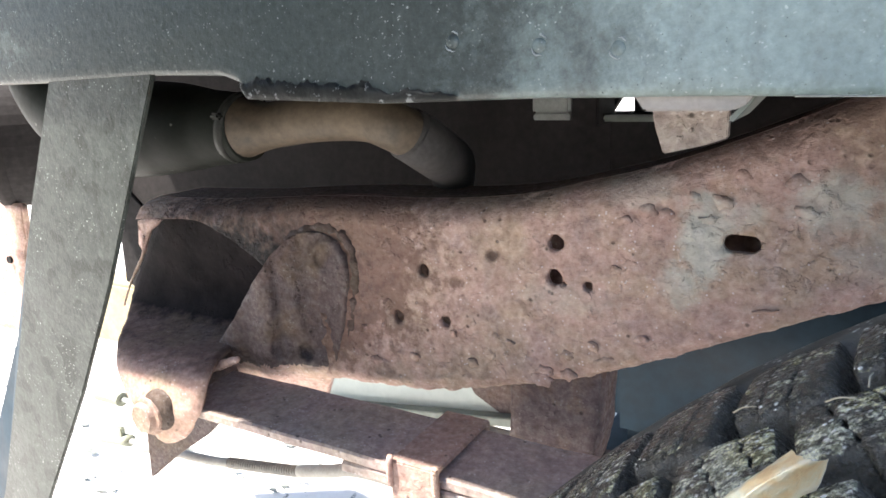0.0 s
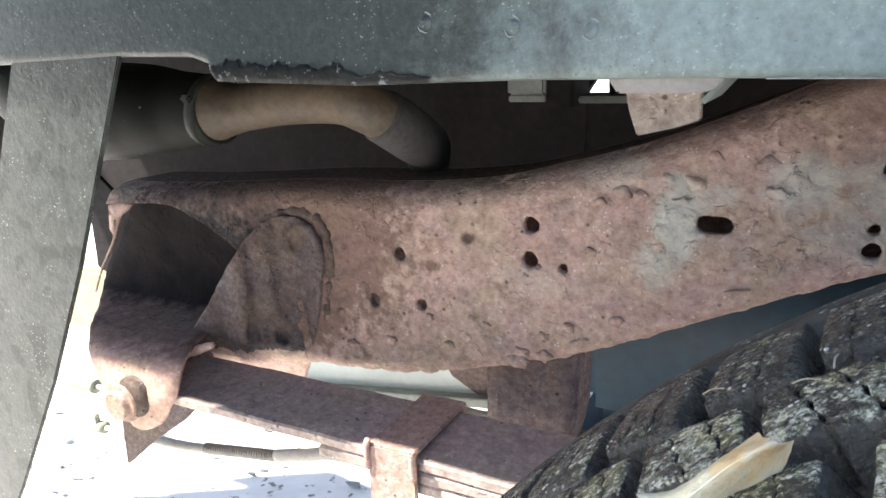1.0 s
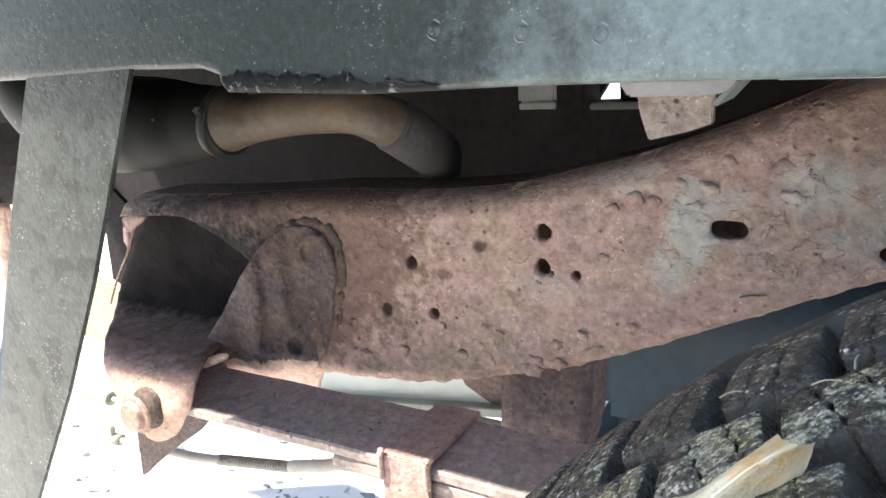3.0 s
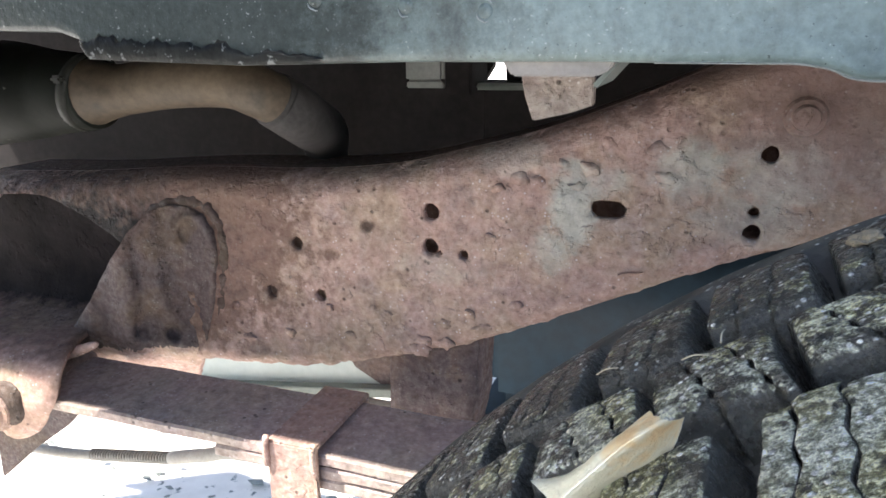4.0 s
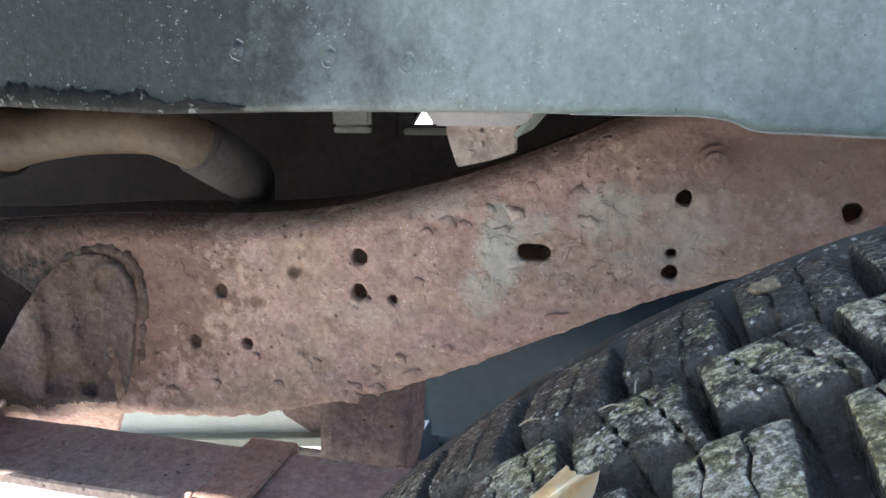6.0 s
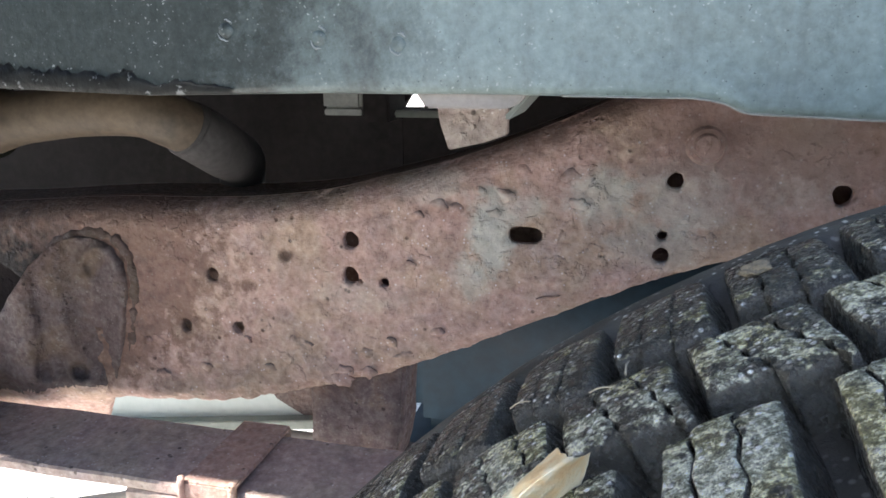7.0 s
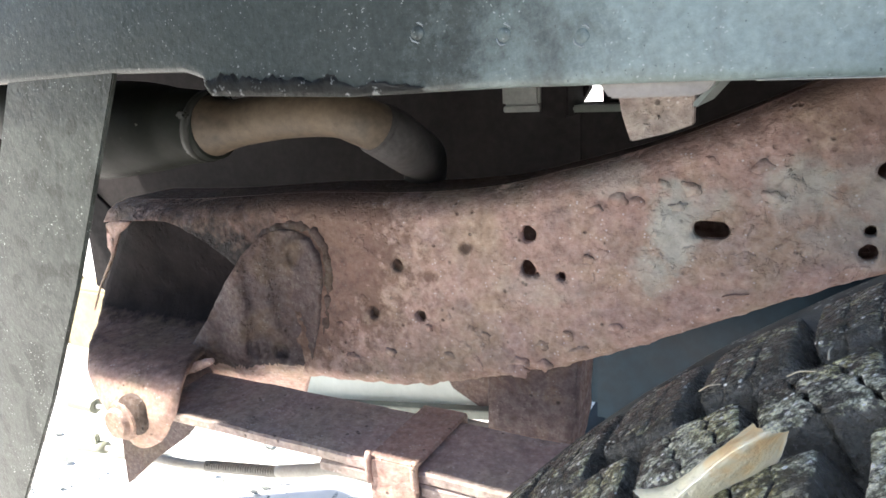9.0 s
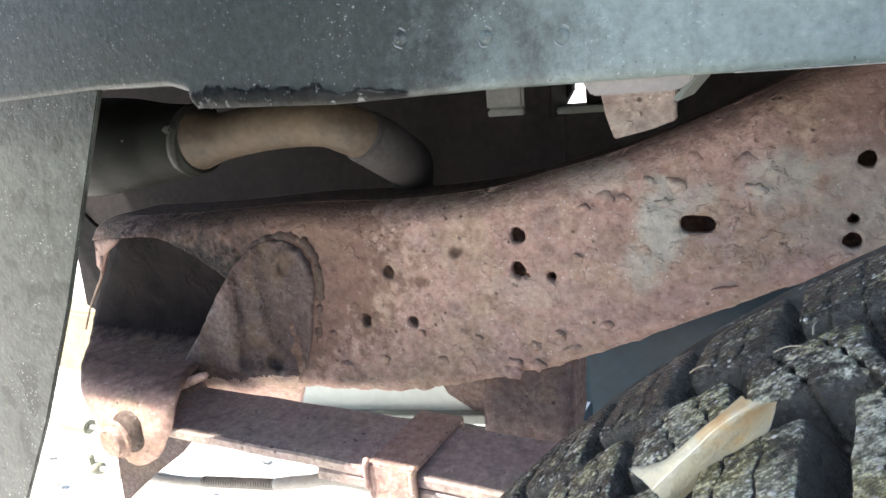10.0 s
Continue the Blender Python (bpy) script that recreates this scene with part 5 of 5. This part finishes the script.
def make_wheel():
    w = thing("truck_wheel", WHEEL, "worn all-terrain truck tyre with dirty chunky tread blocks", "wheel")
    w.rotation_euler = (0, 0, WHEEL_YAW)
    bm = bmesh.new()
    half = [(0.084, R_BASE), (0.0885, 0.3895), (0.0930, crown(0.093) - 0.0010), (0.099, crown(0.099) - 0.0002), (0.106, crown(0.106) - 0.0003), (0.114, crown(0.114) - 0.0004), (0.1205, crown(0.1205) - 0.0008), (0.1255, 0.3872), (0.1290, 0.3800),
            (0.1310, 0.370), (0.1305, 0.345), (0.133, 0.300), (0.125, 0.250), (0.100, 0.225)]
    prof = [(-y, r) for y, r in reversed(half)] + [(0.0, R_BASE)] + half
    n = 240
    rings = []
    for k in range(n):
        a = 2 * math.pi * k / n
        row = []
        for y, r in prof:
            if 0.088 < abs(y) < 0.128:
                r += 0.0006 * noise.noise(Vector((a * 60, y * 300, 2)))
            row.append(bm.verts.new((r * math.sin(a), y, r * math.cos(a))))
        rings.append(row)
    for k in range(n):
        a, b = rings[k], rings[(k + 1) % n]
        for j in range(len(prof) - 1):
            y = 0.5 * abs(prof[j][0] + prof[j + 1][0])
            bm.faces.new((a[j], a[j + 1], b[j + 1], b[j])).material_index = 1 if y > 0.091 else 0
    part("carcass", bm, (TREAD_SIDE, SHOULDER), w, "black tyre carcass with a gritty rounded shoulder", smooth=True)
    rim = bmesh.new()
    prof = [(-0.090, 0.05), (-0.088, 0.12), (-0.068, 0.17), (-0.078, 0.205), (-0.104, 0.226), (-0.098, 0.234), (-0.066, 0.205), (0.066, 0.205), (0.098, 0.234), (0.104, 0.226), (0.066, 0.19)]
    n = 48
    rings = [[rim.verts.new((r * math.sin(a), y, r * math.cos(a))) for y, r in prof] for a in (2 * math.pi * k / n for k in range(n))]
    for k in range(n):
        a, b = rings[k], rings[(k + 1) % n]
        for j in range(len(prof) - 1):
            rim.faces.new((a[j], a[j + 1], b[j + 1], b[j]))
    part("rim", rim, GREY_METAL, w, "dull grey steel rim", smooth=True)
    far_side = bmesh.new()
    for j, row in enumerate(TREAD_ROWS):
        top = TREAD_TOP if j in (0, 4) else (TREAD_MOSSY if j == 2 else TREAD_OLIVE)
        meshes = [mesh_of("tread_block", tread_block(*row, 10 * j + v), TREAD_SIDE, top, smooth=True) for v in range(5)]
        rng = random.Random(j)
        last = -1
        for k in range(PITCHES):
            pick = rng.choice([v for v in range(5) if v != last])
            last = pick
            turn = radians(TREAD_START + PITCH * k)
            if j < 3:
                ob = new("tread_block", meshes[pick])
                ob.parent = w
                ob.rotation_euler = (0, turn, 0)
            else:
                n0 = len(far_side.verts)
                far_side.from_mesh(meshes[pick])
                far_side.verts.ensure_lookup_table()
                bmesh.ops.rotate(far_side, verts=far_side.verts[n0:], cent=(0, 0, 0), matrix=Matrix.Rotation(turn, 3, "Y"))
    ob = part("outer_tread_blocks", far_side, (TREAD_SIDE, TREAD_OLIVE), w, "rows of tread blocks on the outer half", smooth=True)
    tagged(ob, kind="stuff")


make_wheel()


# ---- dry leaf on the tread ----
def along_curve(pts, u):
    """A smooth curve through a few points, u from 0 to 1."""
    k = min(int(u * (len(pts) - 1)), len(pts) - 2)
    f = u * (len(pts) - 1) - k
    p = [Vector(pts[min(max(k + d, 0), len(pts) - 1)]) for d in (-1, 0, 1, 2)]
    return 0.5 * (2 * p[1] + (p[2] - p[0]) * f + (2 * p[0] - 5 * p[1] + 4 * p[2] - p[3]) * f ** 2 + (3 * p[1] - p[0] - 3 * p[2] + p[3]) * f ** 3)


LEAF_BACK = [(-0.0240, 0.1235, -0.0830), (-0.0168, 0.1225, -0.0793), (-0.0098, 0.1225, -0.0716), (-0.0035, 0.1235, -0.0647)]
LEAF_RIDGE = [(-0.0182, 0.1170, -0.0827), (-0.0115, 0.1155, -0.0734), (-0.0061, 0.1155, -0.0667), (-0.0007, 0.1180, -0.0630)]
LEAF_FRONT = [(-0.0155, 0.1200, -0.0883), (-0.0074, 0.1225, -0.0801), (-0.0001, 0.1250, -0.0746), (0.0022, 0.1250, -0.0657)]


def make_leaf():
    leaf = thing("dry_leaf", LEAF_BACK[0], "curled cream and golden-brown dry leaf lying on the tyre tread", "leaf")
    bm = bmesh.new()
    n, m = 36, 19
    grid = []
    for i in range(n + 1):
        u = i / n
        a, k, c = (along_curve(line, u) for line in (LEAF_BACK, LEAF_RIDGE, LEAF_FRONT))
        out = (k - (a + c) / 2).normalized()
        way = (along_curve(LEAF_RIDGE, min(u + 0.02, 1)) - along_curve(LEAF_RIDGE, max(u - 0.02, 0))).normalized()
        row = []
        for j in range(m):
            v = j / (m - 1)
            p = a * (2 * (v - 0.5) * (v - 1)) + k * (4 * v * (1 - v)) + c * (2 * v * (v - 0.5))
            edge = 0.0004 * noise.noise(Vector((v * 9, u * 2, 5))) * (1 if u > 0.5 else -1) * abs(2 * u - 1) ** 3
            rim = (0.5 - v) * abs(2 * v - 1) ** 5 * 0.0010 * noise.noise(Vector((u * 14, 3, 8)))
            wrinkle = 0.0005 * noise.noise(Vector((u * 5, v * 4, 0))) + 0.00022 * noise.noise(Vector((u * 16, v * 11, 2))) - 0.00012 * math.cos((v - 0.5) * 44)
            row.append(bm.verts.new(p + out * wrinkle + way * edge + (a - c) * (rim * 60)))
        grid.append(row)
    for p, q in zip(grid, grid[1:]):
        for j in range(m - 1):
            bm.faces.new((p[j], p[j + 1], q[j + 1], q[j]))
    bmesh.ops.solidify(bm, geom=bm.faces[:], thickness=0.0004)
    part("blade", local(bm, leaf), LEAF, leaf, smooth=True)
    rib = tube([along_curve(LEAF_RIDGE, u) for u in (0.02, 0.35, 0.65, 0.97)], lambda u: 0.00024 - 0.0001 * u, 8, 5)
    part("midrib", local(rib, leaf), LEAF, leaf, smooth=True)


make_leaf()


def make_tread_litter():
    """Bits of straw and a clump of dried mud caught on the tread."""
    for a, b in (((0.0010, 0.1523, -0.0676), (0.0062, 0.1497, -0.0646)), ((-0.0176, 0.1652, -0.0800), (-0.0125, 0.1630, -0.0764)), ((0.0082, 0.1531, -0.0632), (0.0090, 0.1590, -0.0624))):
        a, b = Vector(a), Vector(b)
        straw = thing("straw_bit", a, "short pale bit of dry straw on the tyre tread", "straw", "straw bits on the tread")
        mid = a.lerp(b, 0.5) + Vector((-0.0003, 0, 0.0005))
        part("stalk", local(tube([a, mid, b], lambda u: 0.00022 - 0.00008 * u, 7, 5), straw), STRAW, straw, smooth=True)
    clump = thing("mud_clump", (0.0372, 0.1840, -0.0468), "crumbling pale clump of dried mud on the tyre tread", "mud")
    bm = bmesh.new()
    bmesh.ops.create_icosphere(bm, subdivisions=4, radius=1.0)
    for v in bm.verts:
        r = 1 + 0.45 * noise.noise(v.co * 1.8) + 0.25 * noise.noise(v.co * 5)
        v.co = Vector((v.co.x * 0.0030 * r - v.co.y * 0.0010, v.co.y * 0.0026 * r, v.co.z * 0.0011 * r + v.co.x * 0.0018))
    part("lump", bm, MUD, clump, smooth=True)


make_tread_litter()


# ---- ground details ----
def make_kerb():
    k = new("kerb_stone", None)
    k.location = (-2.70, 1.37, GROUND_Z)
    k.rotation_euler = (0, 0, radians(1))
    tagged(k, "yellow sandstone kerb standing on the pale ground", "kerb")
    for i in range(4):
        bm = box(-1.2 + 0.6 * i + 0.004, -0.6 + 0.6 * i - 0.004, -0.06, 0.06, -0.02, 0.20, 0.01)
        bmesh.ops.subdivide_edges(bm, edges=bm.edges[:], cuts=3, use_grid_fill=True)
        roughen(bm, 0.004, 14, i)
        part("stone", bm, KERB, k)


make_kerb()


def make_debris():
    """Leaf scraps and grit strewn over the ground."""
    rng = random.Random(21)
    bm = bmesh.new()
    for _ in range(900):
        x, y = rng.uniform(-2.6, 0.3), rng.uniform(0.35, 2.6)
        s = rng.choice((0.006, 0.008, 0.012, 0.02))
        n = rng.randrange(4, 7)
        turn = rng.uniform(0, 6.3)
        tilt = rng.uniform(-0.5, 0.5)
        z = GROUND_Z + 0.006 * noise.noise(Vector((x + 1, y - 1, 0)) * 1.7) + 0.004
        ring = []
        for k in range(n):
            a = turn + 2 * math.pi * k / n
            r = s * rng.uniform(0.5, 1.2)
            ring.append(Vector((x + r * math.cos(a), y + 0.6 * r * math.sin(a), z + abs(tilt) * s + tilt * r * math.cos(a))))
        low = [bm.verts.new(p) for p in ring]
        high = [bm.verts.new(p + Vector((0, 0, 0.0015))) for p in ring]
        bm.faces.new(high), bm.faces.new(list(reversed(low)))
        for k in range(n):
            bm.faces.new((low[k], low[(k + 1) % n], high[(k + 1) % n], high[k]))
    ob = new("leaf_litter", mesh_of("leaf_litter", bm, DEBRIS))
    tagged(ob, "dry grey leaf scraps scattered over pale ground", "leaf litter", kind="stuff")


make_debris()
